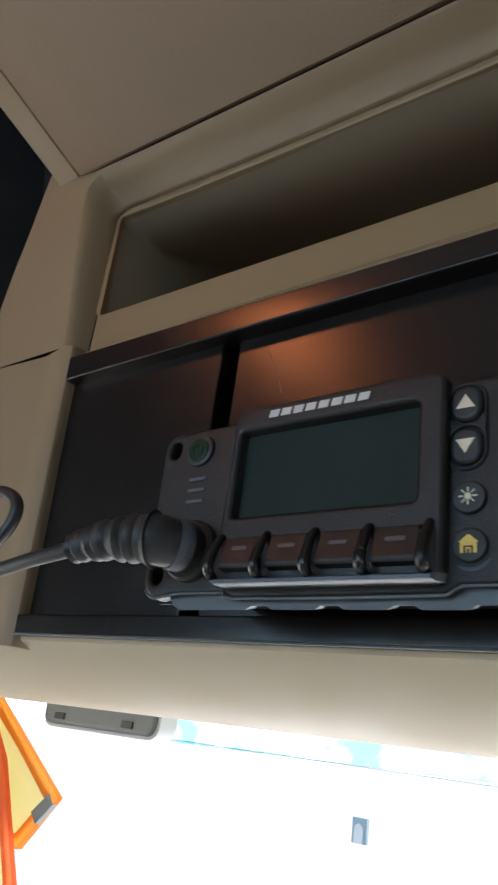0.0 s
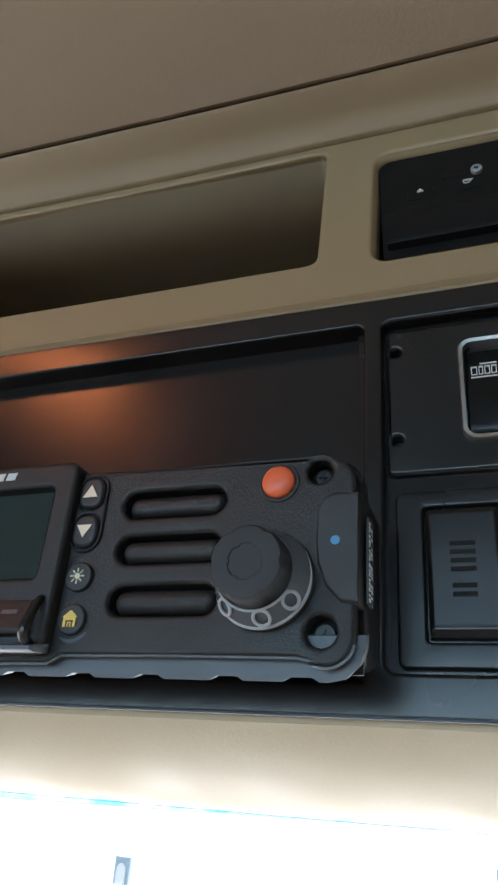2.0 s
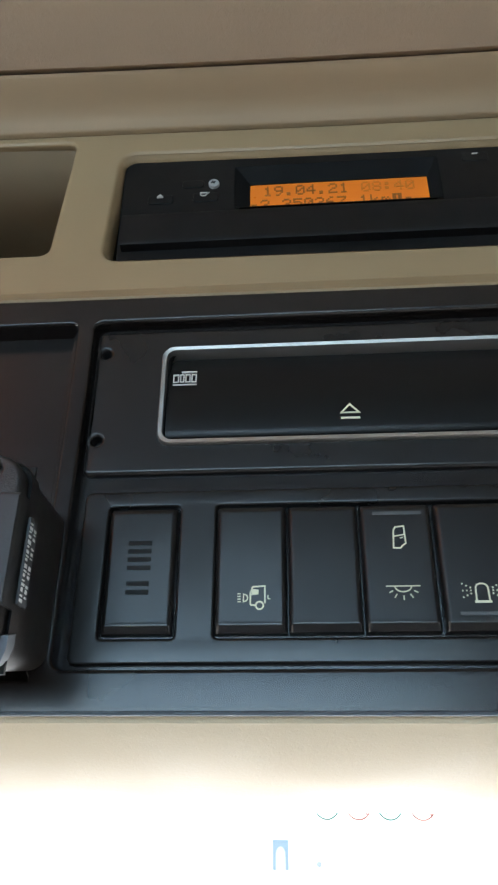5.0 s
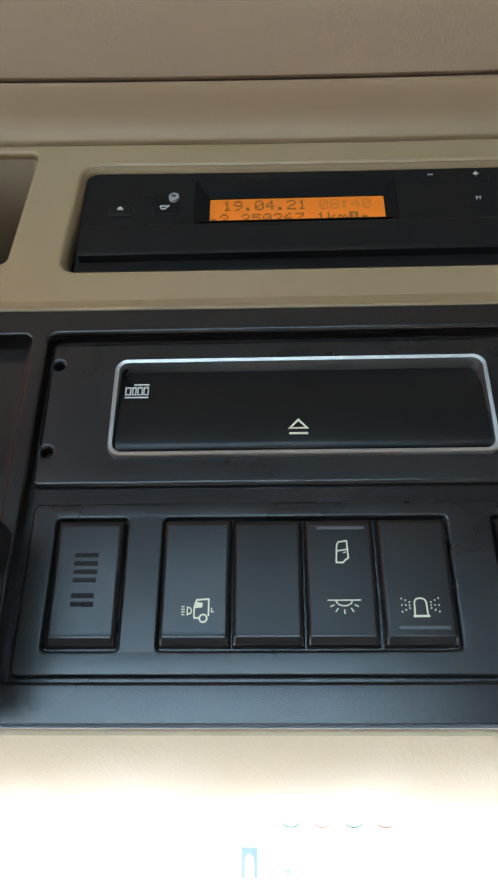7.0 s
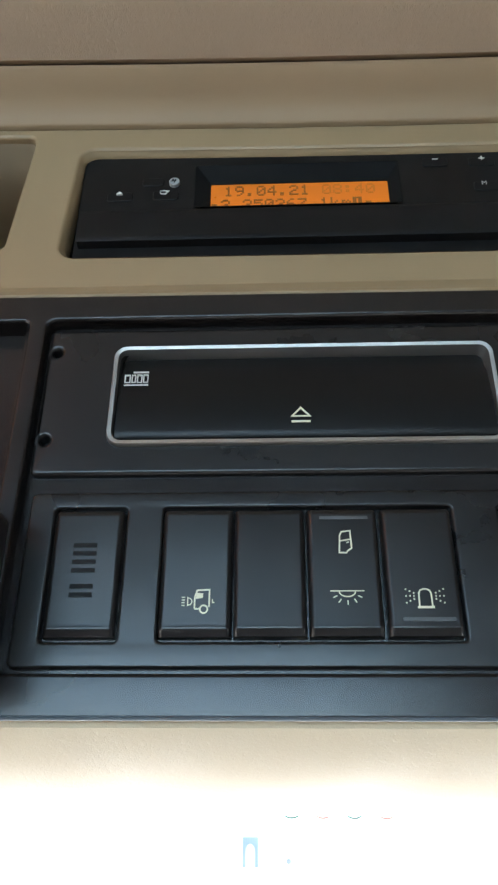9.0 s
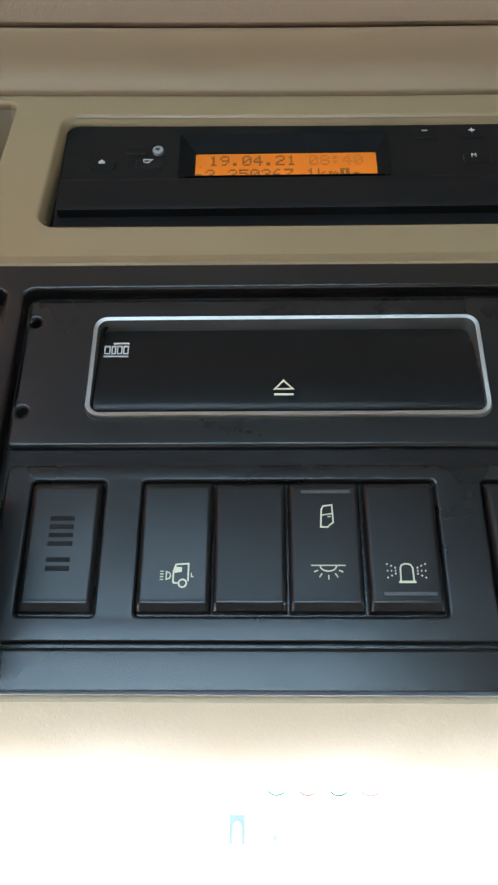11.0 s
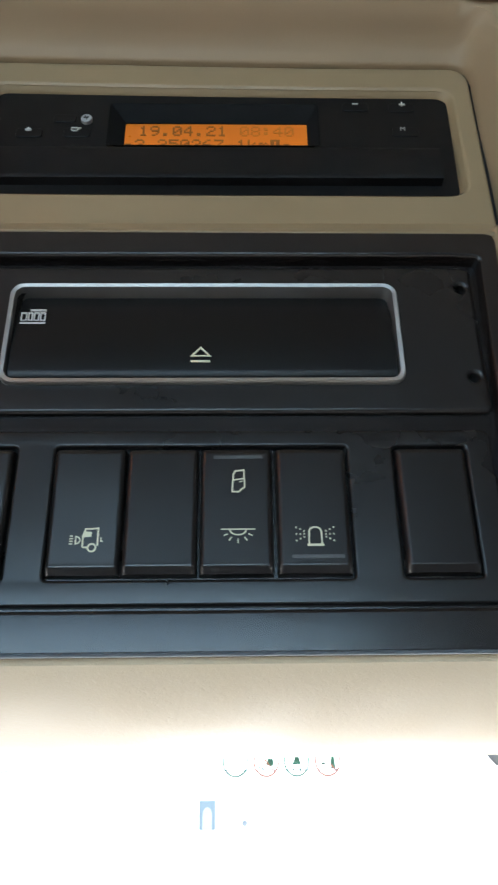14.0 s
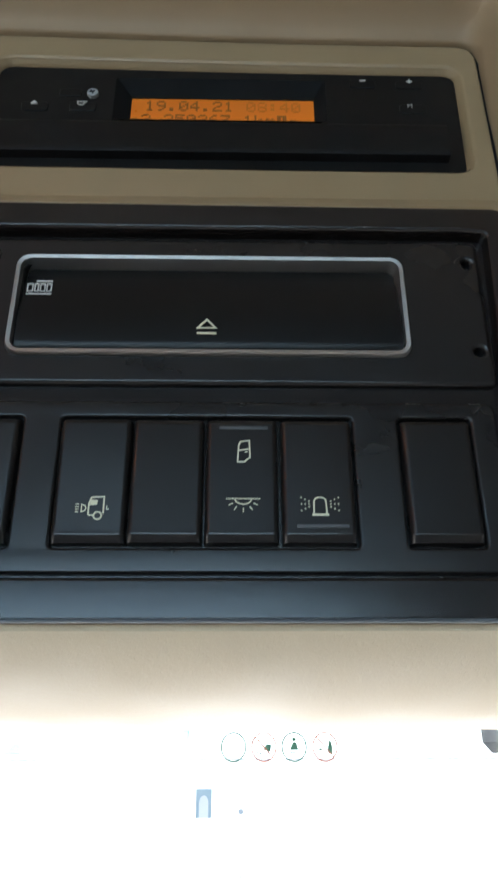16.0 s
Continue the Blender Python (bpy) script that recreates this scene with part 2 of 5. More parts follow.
def shell(bm, rings, first=True, last=True):
    loops = [[bm.verts.new(p) for p in rg] for rg in rings]
    for a, b in zip(loops, loops[1:]):
        for i in range(len(a)):
            j = (i + 1) % len(a)
            bm.faces.new((a[i], a[j], b[j], b[i]))
    if first:
        bm.faces.new(loops[0])
    if last:
        bm.faces.new(loops[-1])
    return loops


def block(bm, cx, cz, w, h, r, yb, yf, bev=0.0008, n=4):
    """A rounded block from the back depth yb to the front yf, with a rounded front edge."""
    s = 1 if yb > yf else -1
    rings = [ring(cx, cz, w, h, r, yb, n), ring(cx, cz, w, h, r, yf + s * bev, n)]
    for a in (30, 60, 90):
        i = bev * (1 - math.cos(radians(a)))
        rings.append(ring(cx, cz, w - 2 * i, h - 2 * i, max(r - i, 0.00005), yf + s * bev * (1 - math.sin(radians(a))), n))
    shell(bm, rings)


def plate(bm, outer, holes, yf, yb, bev=0.001, n=5):
    """A flat plate with rounded openings; outer and holes: (cx, cz, w, h, r)."""
    edges = []
    for k, (cx, cz, w, h, r) in enumerate([outer] + list(holes)):
        s = -1 if k == 0 else 1
        rings = []
        for a in (90, 60, 30, 0):
            i = bev * (1 - math.cos(radians(a)))
            rings.append(ring(cx, cz, w + s * 2 * i, h + s * 2 * i, max(0.00005, r + s * i), yf + bev * (1 - math.sin(radians(a))), n))
        rings.append(ring(cx, cz, w, h, r, yb, n))
        loops = shell(bm, rings, False, False)
        top = loops[0]
        for i in range(len(top)):
            edges.append(bm.edges.get((top[i], top[(i + 1) % len(top)])))
    bmesh.ops.triangle_fill(bm, edges=edges, use_beauty=True, use_dissolve=False, normal=(0, -1, 0))


def edge_plate(bm, outline, holes, yf, yb, bev=0.001, n=5):
    """A plate with a free outline of (x, z), run counter-clockwise, and rounded openings."""
    P = [Vector(p) for p in outline]
    m = len(P)
    away = []
    for i in range(m):
        d = (P[(i + 1) % m] - P[i]).normalized() + (P[i] - P[i - 1]).normalized()
        d.normalize()
        away.append(Vector((d.y, -d.x)))
    rings = []
    for a in (90, 60, 30, 0):
        k = bev * (1 - math.cos(radians(a)))
        rings.append([(p.x - w.x * k, yf + bev * (1 - math.sin(radians(a))), p.y - w.y * k) for p, w in zip(P, away)])
    rings.append([(p.x, yb, p.y) for p in P])
    top = shell(bm, rings, False, False)[0]
    edges = [bm.edges.get((top[i], top[(i + 1) % m])) for i in range(m)]
    for cx, cz, w, h, r in holes:
        hr = []
        for a in (90, 60, 30, 0):
            k = bev * (1 - math.cos(radians(a)))
            hr.append(ring(cx, cz, w + 2 * k, h + 2 * k, r + k, yf + bev * (1 - math.sin(radians(a))), n))
        hr.append(ring(cx, cz, w, h, r, yb, n))
        top = shell(bm, hr, False, False)[0]
        edges += [bm.edges.get((top[i], top[(i + 1) % len(top)])) for i in range(len(top))]
    bmesh.ops.triangle_fill(bm, edges=edges, use_beauty=True, use_dissolve=False, normal=(0, -1, 0))


def disc(bm, cx, cz, radius, yb, yf, bev=0.0004, n=28, squash=1.0):
    rings = []
    for rad, y in ((radius, yb), (radius, yf + bev), (radius - 0.3 * bev, yf + 0.3 * bev), (radius - bev, yf)):
        rings.append([(cx + rad * math.cos(2 * math.pi * i / n), y, cz + squash * rad * math.sin(2 * math.pi * i / n)) for i in range(n)])
    shell(bm, rings)


def poly(bm, pts, yb, yf):
    """A thin raised shape from a polygon of (x, z)."""
    shell(bm, [[(x, yb, z) for x, z in pts], [(x, yf, z) for x, z in pts]])


def stroke(bm, pts, width, yb, yf, closed=False):
    """A thin raised line along points of (x, z)."""
    P = [Vector(p) for p in pts]
    n = len(P)
    left, right = [], []
    for i in range(n):
        a = P[i - 1] if (i or closed) else P[0]
        c = P[(i + 1) % n] if (i < n - 1 or closed) else P[-1]
        d1 = (P[i] - a).normalized() if (P[i] - a).length > 1e-9 else (c - P[i]).normalized()
        d2 = (c - P[i]).normalized() if (c - P[i]).length > 1e-9 else d1
        t = (d1 + d2).normalized()
        nn = Vector((-t.y, t.x)) * (width / 2 / max(0.5, t.dot(d1)))
        left.append(P[i] + nn)
        right.append(P[i] - nn)
    segs = range(n if closed else n - 1)
    vl = [[bm.verts.new((p.x, y, p.y)) for p in left] for y in (yb, yf)]
    vr = [[bm.verts.new((p.x, y, p.y)) for p in right] for y in (yb, yf)]
    for i in segs:
        j = (i + 1) % n
        bm.faces.new((vl[1][i], vl[1][j], vr[1][j], vr[1][i]))
        bm.faces.new((vl[0][i], vl[0][j], vl[1][j], vl[1][i]))
        bm.faces.new((vr[0][i], vr[0][j], vr[1][j], vr[1][i]))


def arc(cx, cz, r, a0, a1, n=14):
    return [(cx + r * math.cos(radians(a0 + (a1 - a0) * i / n)), cz + r * math.sin(radians(a0 + (a1 - a0) * i / n))) for i in range(n + 1)]


def tube(bm, pts, radii, n=12, steps=8):
    """A round tube along a smooth line through points."""
    P = [Vector(p) for p in pts]
    line, rad = [], []
    for i in range(len(P) - 1):
        p0, p1, p2, p3 = P[max(0, i - 1)], P[i], P[i + 1], P[min(len(P) - 1, i + 2)]
        for k in range(steps + (i == len(P) - 2)):
            t = k / steps
            line.append(0.5 * (2 * p1 + (p2 - p0) * t + (2 * p0 - 5 * p1 + 4 * p2 - p3) * t * t + (3 * p1 - p0 - 3 * p2 + p3) * t ** 3))
            rad.append(radii[i] * (1 - t) + radii[i + 1] * t)
    rings, side = [], Vector((0, 0, 1))
    for i, p in enumerate(line):
        d = (line[min(i + 1, len(line) - 1)] - line[max(i - 1, 0)]).normalized()
        side = (side - d * side.dot(d)).normalized()
        up = d.cross(side)
        rings.append([p + rad[i] * (math.cos(2 * math.pi * k / n) * side + math.sin(2 * math.pi * k / n) * up) for k in range(n)])
    shell(bm, rings)


def box(bm, x0, x1, y0, y1, z0, z1):
    shell(bm, [[(x0, y, z0), (x1, y, z0), (x1, y, z1), (x0, y, z1)] for y in (y0, y1)])


def sweep(bm, profile, xs):
    """A surface of constant section (y, z) along x."""
    rows = [[bm.verts.new((x, y, z)) for y, z in profile] for x in xs]
    for a, b in zip(rows, rows[1:]):
        for i in range(len(profile) - 1):
            bm.faces.new((a[i], a[i + 1], b[i + 1], b[i]))


def smooth01(t):
    t = max(0.0, min(1.0, t))
    return t * t * (3 - 2 * t)


def lean(bm, tilt=0.0, lift=0.0):
    """The upper console rises gently and widens towards its driver's end; tilt leans its face back."""
    for v in bm.verts:
        k = (v.co.z - 1.648) / 0.0973
        kk = max(0.0, min(1.0, k))
        v.co.y += tilt * max(0.0, min(0.12, v.co.z - 1.648))
        side = smooth01((-0.2 - v.co.x) / 0.14) * smooth01((0.2 + v.co.y) / 0.1)
        rise = 0.097 * max(0.0, 0.09 - v.co.x) ** 2
        v.co.z += lift * smooth01((k - 0.85) / 0.12) * smooth01((1.19 - k) / 0.15) * smooth01((v.co.x + 0.27) / 0.22)
        v.co.x += kk * (-0.022 * side + 0.0065 * smooth01((v.co.x - 0.03) / 0.06))
        v.co.z += kk * min(rise, 0.04)


def trapezium(bm):
    """The black insert is a little wider at its top."""
    for v in bm.verts:
        k = (v.co.z - 1.5165) / 0.1305
        if v.co.x < -0.33:
            v.co.x -= 0.0113 * k
        if v.co.x > 0.079:
            v.co.x += 0.0052 * k


def writing(name, text, size, at, mat, parent, label=""):
    """Built-in font, as a thin mesh facing the cab, centred at (x, y, z)."""
    cu = bpy.data.curves.new(name, "FONT")
    cu.body, cu.size, cu.extrude, cu.align_x, cu.align_y = text, size, 0.00005, "CENTER", "CENTER"
    tmp = bpy.data.objects.new(name, cu)
    scene.collection.objects.link(tmp)
    bpy.context.view_layer.update()
    me = bpy.data.meshes.new_from_object(tmp.evaluated_get(bpy.context.evaluated_depsgraph_get()))
    bpy.data.objects.remove(tmp)
    bm = bmesh.new()
    bm.from_mesh(me)
    bpy.data.meshes.remove(me)
    for v in bm.verts:
        v.co = Vector((at[0] + v.co.x, at[1] - v.co.z, at[2] + v.co.y))
    return part(name, bm, mat, parent, label)


# ---- cab shell ----
def wall_with_opening(name, label, mat, corner, across, up, w, h, openings, thick):
    """A wall in the plane of across and up, with rectangular openings (u0, v0, u1, v1)."""
    bm = bmesh.new()
    us = sorted({0, w, *[o[0] for o in openings], *[o[2] for o in openings]})
    vs = sorted({0, h, *[o[1] for o in openings], *[o[3] for o in openings]})
    c, a, u = Vector(corner), Vector(across), Vector(up)
    nrm = a.cross(u).normalized() * thick
    for u0, u1 in zip(us, us[1:]):
        for v0, v1 in zip(vs, vs[1:]):
            if any(o[0] <= u0 and u1 <= o[2] and o[1] <= v0 and v1 <= o[3] for o in openings):
                continue
            q = [c + a * x + u * y for x, y in ((u0, v0), (u1, v0), (u1, v1), (u0, v1))]
            shell(bm, [q, [p + nrm for p in q]])
    ob = link(name, bm, mat)
    return tagged(ob, label, "wall", kind="structure")


wall_with_opening("wall_front", "grey lined front cab wall around the windscreen", FABRIC, (-1.2, 0.86, 0), (1, 0, 0), (0, 0, 1), 2.4, 2.15, [(0.0, 0.72, 2.4, 1.66)], -0.04)
wall_with_opening("wall_west", "grey lined driver's door wall with side window", FABRIC, (-1.2, -1.2, 0), (0, 1, 0), (0, 0, 1), 2.06, 2.15, [(0.65, 0.8, 2.06, 1.58)], -0.04)
wall_with_opening("wall_east", "grey lined passenger door wall with side window", FABRIC, (1.2, -1.2, 0), (0, 1, 0), (0, 0, 1), 2.06, 2.15, [(0.65, 0.9, 1.55, 1.42)], 0.04)
wall_with_opening("wall_south", "unseen grey lined rear cab wall with an added light opening", FABRIC, (-1.2, -1.2, 0), (1, 0, 0), (0, 0, 1), 2.4, 2.15, [(0.12, 1.36, 1.48, 1.80)], 0.04)
# floor is out of view; its pale colour is chosen to bounce light up
bm = bmesh.new()
box(bm, -1.2, 1.2, -1.2, 0.86, -0.04, 0.0)
tagged(link("floor", bm, BOUNCE_FLOOR), "unseen cab floor, made pale to bounce light upwards", "floor", kind="structure")
bm = bmesh.new()
box(bm, -1.24, 1.24, -1.24, 0.9, 2.15, 2.19)
tagged(link("ceiling", bm, FABRIC), "grey lined cab roof", "ceiling", kind="structure")
bm = bmesh.new()
box(bm, -1500, 1500, -1500, 3000, -1.35, -1.3)
tagged(link("ground", bm, YARD), "pale sunlit concrete yard outside", "ground", kind="structure")

bm = bmesh.new()
box(bm, -900, 900, 600, 601, -1.3, 220)
tagged(link("backdrop", bm, HAZE), "white glare of hazy sky beyond the yard", "sky", kind="structure")

windscreen = thing("window_1", (0, 0.88, 0.72), "large clear laminated windscreen", "window", kind="structure")
bm = bmesh.new()
box(bm, -1.19, 1.19, 0.876, 0.881, 0.72, 1.66)
pane = part("pane", bm, GLASS, windscreen)
pane.visible_shadow = False
for name, x, y1, z1 in (("window_2", -1.22, 0.86, 1.58), ("window_3", 1.22, 0.35, 1.42)):
    w = thing(name, (x, -0.3, 0.9), "clear door side window", "window", kind="structure")
    bm = bmesh.new()
    box(bm, x - 0.002, x + 0.002, -0.55, y1, 0.8, z1)
    part("pane", bm, GLASS, w).visible_shadow = False

# pane of the added rear opening that carries the fill light
rear_opening = thing("rear_light_opening", (-0.40, -1.22, 1.36), "clear pane in an added rear opening for fill light", "window", kind="structure")
bm = bmesh.new()
box(bm, -1.08, 0.28, -1.222, -1.218, 1.36, 1.80)
part("pane", bm, GLASS, rear_opening).visible_shadow = False

# ---- roof lining ----
bm = bmesh.new()
xs = [-0.3745 + 0.04 * i for i in range(33)]
ys = [0.0, -0.003, -0.02, -0.05, -0.09, -0.14, -0.19, -0.25, -0.31, -0.36, -0.40, -0.44]
rows = []
for x in xs:
    row = []
    for y in ys:
        z = 1.7612 + 0.34 * min(-y, 0.75) + 0.12 * max(0, -y - 0.75) * 0.3
        row.append(bm.verts.new((x, y - (0.0004 if y == 0 else 0), z + (0.0030 if y == 0 else 0.0004))))
    rows.append(row)
for a, b in zip(rows, rows[1:]):
    for i in range(len(ys) - 1):
        bm.faces.new((a[i], a[i + 1], b[i + 1], b[i]))
lean(bm)
ob = link("ceiling_lining", bm, HEADLINER)
so = ob.modifiers.new("thickness", "SOLIDIFY")
so.thickness, so.offset = 0.006, 0
tagged(ob, "grey-beige grained vinyl headliner above the console", "headliner", kind="structure")

bm = bmesh.new()
rows = []
for x, dz in ((-0.3776, 0.002), (-0.3784, 0.0006), (-0.3950, 0.0), (-0.3972, 0.002), (-0.3976, 0.012)):
    rows.append([bm.verts.new((x, y, 1.7605 + dz + 0.34 * min(-y, 0.75))) for y in ys[:10]])
for a, b in zip(rows, rows[1:]):
    for i in range(9):
        bm.faces.new((a[i], a[i + 1], b[i + 1], b[i]))
lean(bm)
tagged(link("trim_1", bm, TRIM), "smooth beige edging strip beside the headliner", "trim", kind="structure")

# dark strip behind the edging joint puts the shade of the gap into colour
bm = bmesh.new()
rows = [[bm.verts.new((x, y, 1.7638 + 0.34 * min(-y, 0.75))) for y in ys[:10]] for x in (-0.3740, -0.3800)]
for i in range(9):
    bm.faces.new((rows[0][i], rows[0][i + 1], rows[1][i + 1], rows[1][i]))
lean(bm)
tagged(link("lining_gap_shade", bm, DARK), "dark strip behind the headliner joint, standing in for its shade", "trim", kind="structure")

# black sheet added for the dark gap at the driver's end, blocking windscreen light
bm = bmesh.new()
cols = []
for i in range(61):
    x = -0.436 - 0.524 * i / 60
    y = 0.06 + 0.018 * math.sin(i * 1.1) + 0.006 * math.sin(i * 2.7)
    cols.append([bm.verts.new((x, y - 0.25 * (z - 1.6) + 0.004 * math.sin(i * 1.3 + 9 * z), z)) for z in [1.53 + 0.05 * k for k in range(13)]])
for a, b in zip(cols, cols[1:]):
    for i in range(12):
        bm.faces.new((a[i], a[i + 1], b[i + 1], b[i]))
ob = link("dark_gap_sheet", bm, GAP_SHEET)
tagged(ob, "pleated black sheet added for the dark gap beside the console", "curtain")
so = ob.modifiers.new("thickness", "SOLIDIFY")
so.thickness = 0.002

# ---- beige surround of the console ----
SURROUND = thing("console_surround", (-0.15, 0, 1.66), "beige moulded plastic overhead console surround", "console trim", kind="structure")
# upper surround: an arch round the fascia with a rounded inner step
inner = [(-0.3595, z) for z in (1.6557, 1.67, 1.69, 1.71, 1.725, 1.735)]
inner += [(-0.3505 - 0.009 * math.cos(radians(a)), 1.7365 + 0.009 * math.sin(radians(a))) for a in (18, 36, 54, 72, 90)]
inner += [(-0.33 + 0.02 * i, 1.7455) for i in range(21)]
inner += [(0.0892 + 0.009 * math.sin(radians(a)), 1.7365 + 0.009 * math.cos(radians(a))) for a in (0, 18, 36, 54, 72, 90)]
inner += [(0.0982, z) for z in (1.725, 1.71, 1.69, 1.67, 1.6510)]


def outward(i):
    a, c = Vector(inner[max(0, i - 1)]), Vector(inner[min(len(inner) - 1, i + 1)])
    d = (c - a).normalized()
    return Vector((-d.y, d.x))


bm = bmesh.new()
steps = [(0.0, 0.020), (0.0, 0.0160), (0.0004, 0.0135), (0.0012, 0.012), (0.003, 0.0065), (0.0052, 0.0022), (0.0075, 0.0003), (0.0095, 0.0)]
loops = []
for off, y in steps:
    loop = []
    for i, p in enumerate(inner):
        q = Vector(p) + outward(i) * off * (0.75 if p[0] > 0.05 else 1.0)
        top = smooth01((p[1] - 1.737) / 0.008)
        yy = y
        zz = q.y
        if top > 0:
            # the upper side is a cove: steep beside the fascia, flatter towards the headliner
            led, yt = {0.0: (0.0010, 0.0200), 0.0004: (0.0018, 0.0188), 0.0012: (0.0040, 0.0172), 0.003: (0.0068, 0.0146), 0.0052: (0.0090, 0.0110), 0.0075: (0.0110, 0.0062), 0.0095: (0.0130, 0.0012)}[off]
            zz = (1 - top) * q.y + top * (p[1] + (led if y < 0.018 else 0.0006))
            yy = (1 - top) * y + top * (yt if y < 0.018 else 0.026)
        if i == len(inner) - 1:
            zz += 0.0072 * smooth01(off / 0.0095)
        loop.append(bm.verts.new((q.x, yy, zz)))
    loops.append(loop)
for a, b in zip(loops, loops[1:]):
    for i in range(len(inner) - 1):
        bm.faces.new((a[i], a[i + 1], b[i + 1], b[i]))
last = loops[-1]
outer_pts = []
for v in last:
    x, z = v.co.x, v.co.z
    if x < -0.366:
        outer_pts.append((-0.4325 + 0.0245 * smooth01((z - 1.69) / 0.06), z if z < 1.72 else z + (z - 1.72) * 1.6))
    elif x > 0.098:
        outer_pts.append((0.20, max(z, 1.6584) if z < 1.72 else z + (z - 1.72) * 1.6))
    else:
        outer_pts.append((x, 1.7600))
outer_v = [bm.verts.new((x, 0.0, z)) for x, z in outer_pts]
deep_v = [bm.verts.new((x + (-0.003 if x < -0.40 else 0), 0.03, z + (0.002 if z > 1.759 else 0))) for x, z in outer_pts]
for a, b in ((last, outer_v), (outer_v, deep_v)):
    for i in range(len(inner) - 1):
        bm.faces.new((a[i], a[i + 1], b[i + 1], b[i]))
lean(bm, 0.0, 0.0030)
part("upper_surround", bm, TRIM, SURROUND)
# dark strip above the surround, standing in for the shade of the headliner gap
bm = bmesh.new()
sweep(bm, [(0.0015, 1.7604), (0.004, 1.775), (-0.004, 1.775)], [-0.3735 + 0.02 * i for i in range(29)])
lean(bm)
part("gap_shade_strip", bm, DARK, SURROUND)

# dark ring in the joint of surround and fascia, in place of its shade
bm = bmesh.new()
edge_loops = []
for back, y in ((-0.0003, 0.0078), (0.0012, 0.0090), (0.0012, 0.0200)):
    edge_loops.append([bm.verts.new((p[0] - outward(i).x * back, y, p[1] - outward(i).y * back)) for i, p in enumerate(inner)])
for a, b in zip(edge_loops, edge_loops[1:]):
    for i in range(len(inner) - 1):
        bm.faces.new((a[i], a[i + 1], b[i + 1], b[i]))
lean(bm, 0.14, 0.0030)
part("joint", bm, DARK, SURROUND)

# lower cheeks either side of the black insert
ROLL = ((0.0, 0.012), (0.0, 0.001), (0.0012, -0.0014), (0.004, -0.0028), (0.009, -0.0027), (0.015, -0.0014), (0.024, 0.0))
EDGE = ((0.0, 0.012), (0.0, 0.004), (0.0012, 0.0012), (0.004, -0.0006), (0.010, -0.001), (0.018, 0.0))
for x0, x1, s in ((-0.4325, -0.3470, -1), (0.0876, 0.20, 1)):
    bm = bmesh.new()
    prof_z = [1.512, 1.54, 1.58, 1.62, 1.65, 1.6550]
    inn, out = (x1, x0) if s < 0 else (x0, x1)
    if s > 0:
        prof_z[-1] = 1.6490
    cols = []
    for u, y in (ROLL if s < 0 else EDGE):
        col = []
        for z in prof_z:
            k = (z - 1.5165) / 0.13
            xin = inn + s * (0.0113 if s < 0 else 0.0050) * k
            rise = 0.007 * smooth01((u + 0.001) / 0.016) if s > 0 and z == prof_z[-1] else 0.0
            col.append(bm.verts.new((xin + s * u, y, z + rise)))
        cols.append(col)
    top = 0.0075 if s > 0 else 0.0026
    for far, y in ((out, 0.0), (out + s * 0.003, 0.03)):
        cols.append([bm.verts.new((far, y, z + (top if z == prof_z[-1] else 0.0))) for z in prof_z])
    for a, b in zip(cols, cols[1:]):
        for i in range(len(prof_z) - 1):
            bm.faces.new((a[i], a[i + 1], b[i + 1], b[i]))
    for col_a, col_b in zip(cols, cols[1:]):
        va, vb = col_a[-1], col_b[-1]
        ta = bm.verts.new((va.co.x, va.co.y + 0.004, va.co.z + 0.0006))
        tb = bm.verts.new((vb.co.x, vb.co.y + 0.004, vb.co.z + 0.0006))
        bm.faces.new((va, ta, tb, vb))
    part("side_cheek", bm, TRIM, SURROUND)
# dark boxes behind the cheek joints, blackening the gaps in place of shade
bm = bmesh.new()
box(bm, -0.46, -0.368, 0.009, 0.012, 1.64, 1.67)
box(bm, 0.1035, 0.20, 0.009, 0.012, 1.63, 1.68)
part("joint_backing", bm, DARK, SURROUND)

# header below the insert: grained vinyl that rolls away to the windscreen
bm = bmesh.new()
prof = [(0.010, 1.5205), (0.001, 1.5165), (0.0015, 1.5150)]
for i in range(1, 25):
    y = 0.0015 + 0.0835 * i / 24
    prof.append((y, 1.4951 + 0.0199 * ((0.085 - y) / 0.0835) ** 2.5))
prof += [(0.09, 1.4954), (0.096, 1.4975), (0.10, 1.504), (0.12, 1.54), (0.2, 1.60), (0.4, 1.64), (0.84, 1.68)]
sweep(bm, prof, [-1.15 + 0.025 * i for i in range(93)])
tagged(link("header_panel", bm, LEATHER), "beige grained vinyl header rolling away above the windscreen", "header panel", kind="structure")

# closing box behind the console
bm = bmesh.new()
box(bm, -1.18, 1.18, 0.20, 0.215, 1.60, 2.15)
tagged(link("console_back", bm, DARK), "matt black back of the overhead console", "panel", kind="structure")

# ---- fascia with shelf and tachograph opening ----
FASCIA = thing("console_fascia", (-0.13, 0.01, 1.648), "beige plastic fascia with open storage shelf", "fascia", kind="structure")
bm = bmesh.new()
CAV = (-0.2315, 1.7080, 0.252, 0.0650, 0.0038)
REC = (0.0024, 1.7022, 0.1716, 0.0590, 0.005)
REC_OUT = (0.0024, 1.7024, 0.1742, 0.0622, 0.0060)
plate(bm, (-0.1302, 1.69680, 0.4552, 0.0971, 0.0082), [CAV, REC_OUT], 0.0065, 0.0105, 0.0016)
bmesh.ops.subdivide_edges(bm, edges=[e for e in bm.edges if e.calc_length() > 0.05], cuts=8)
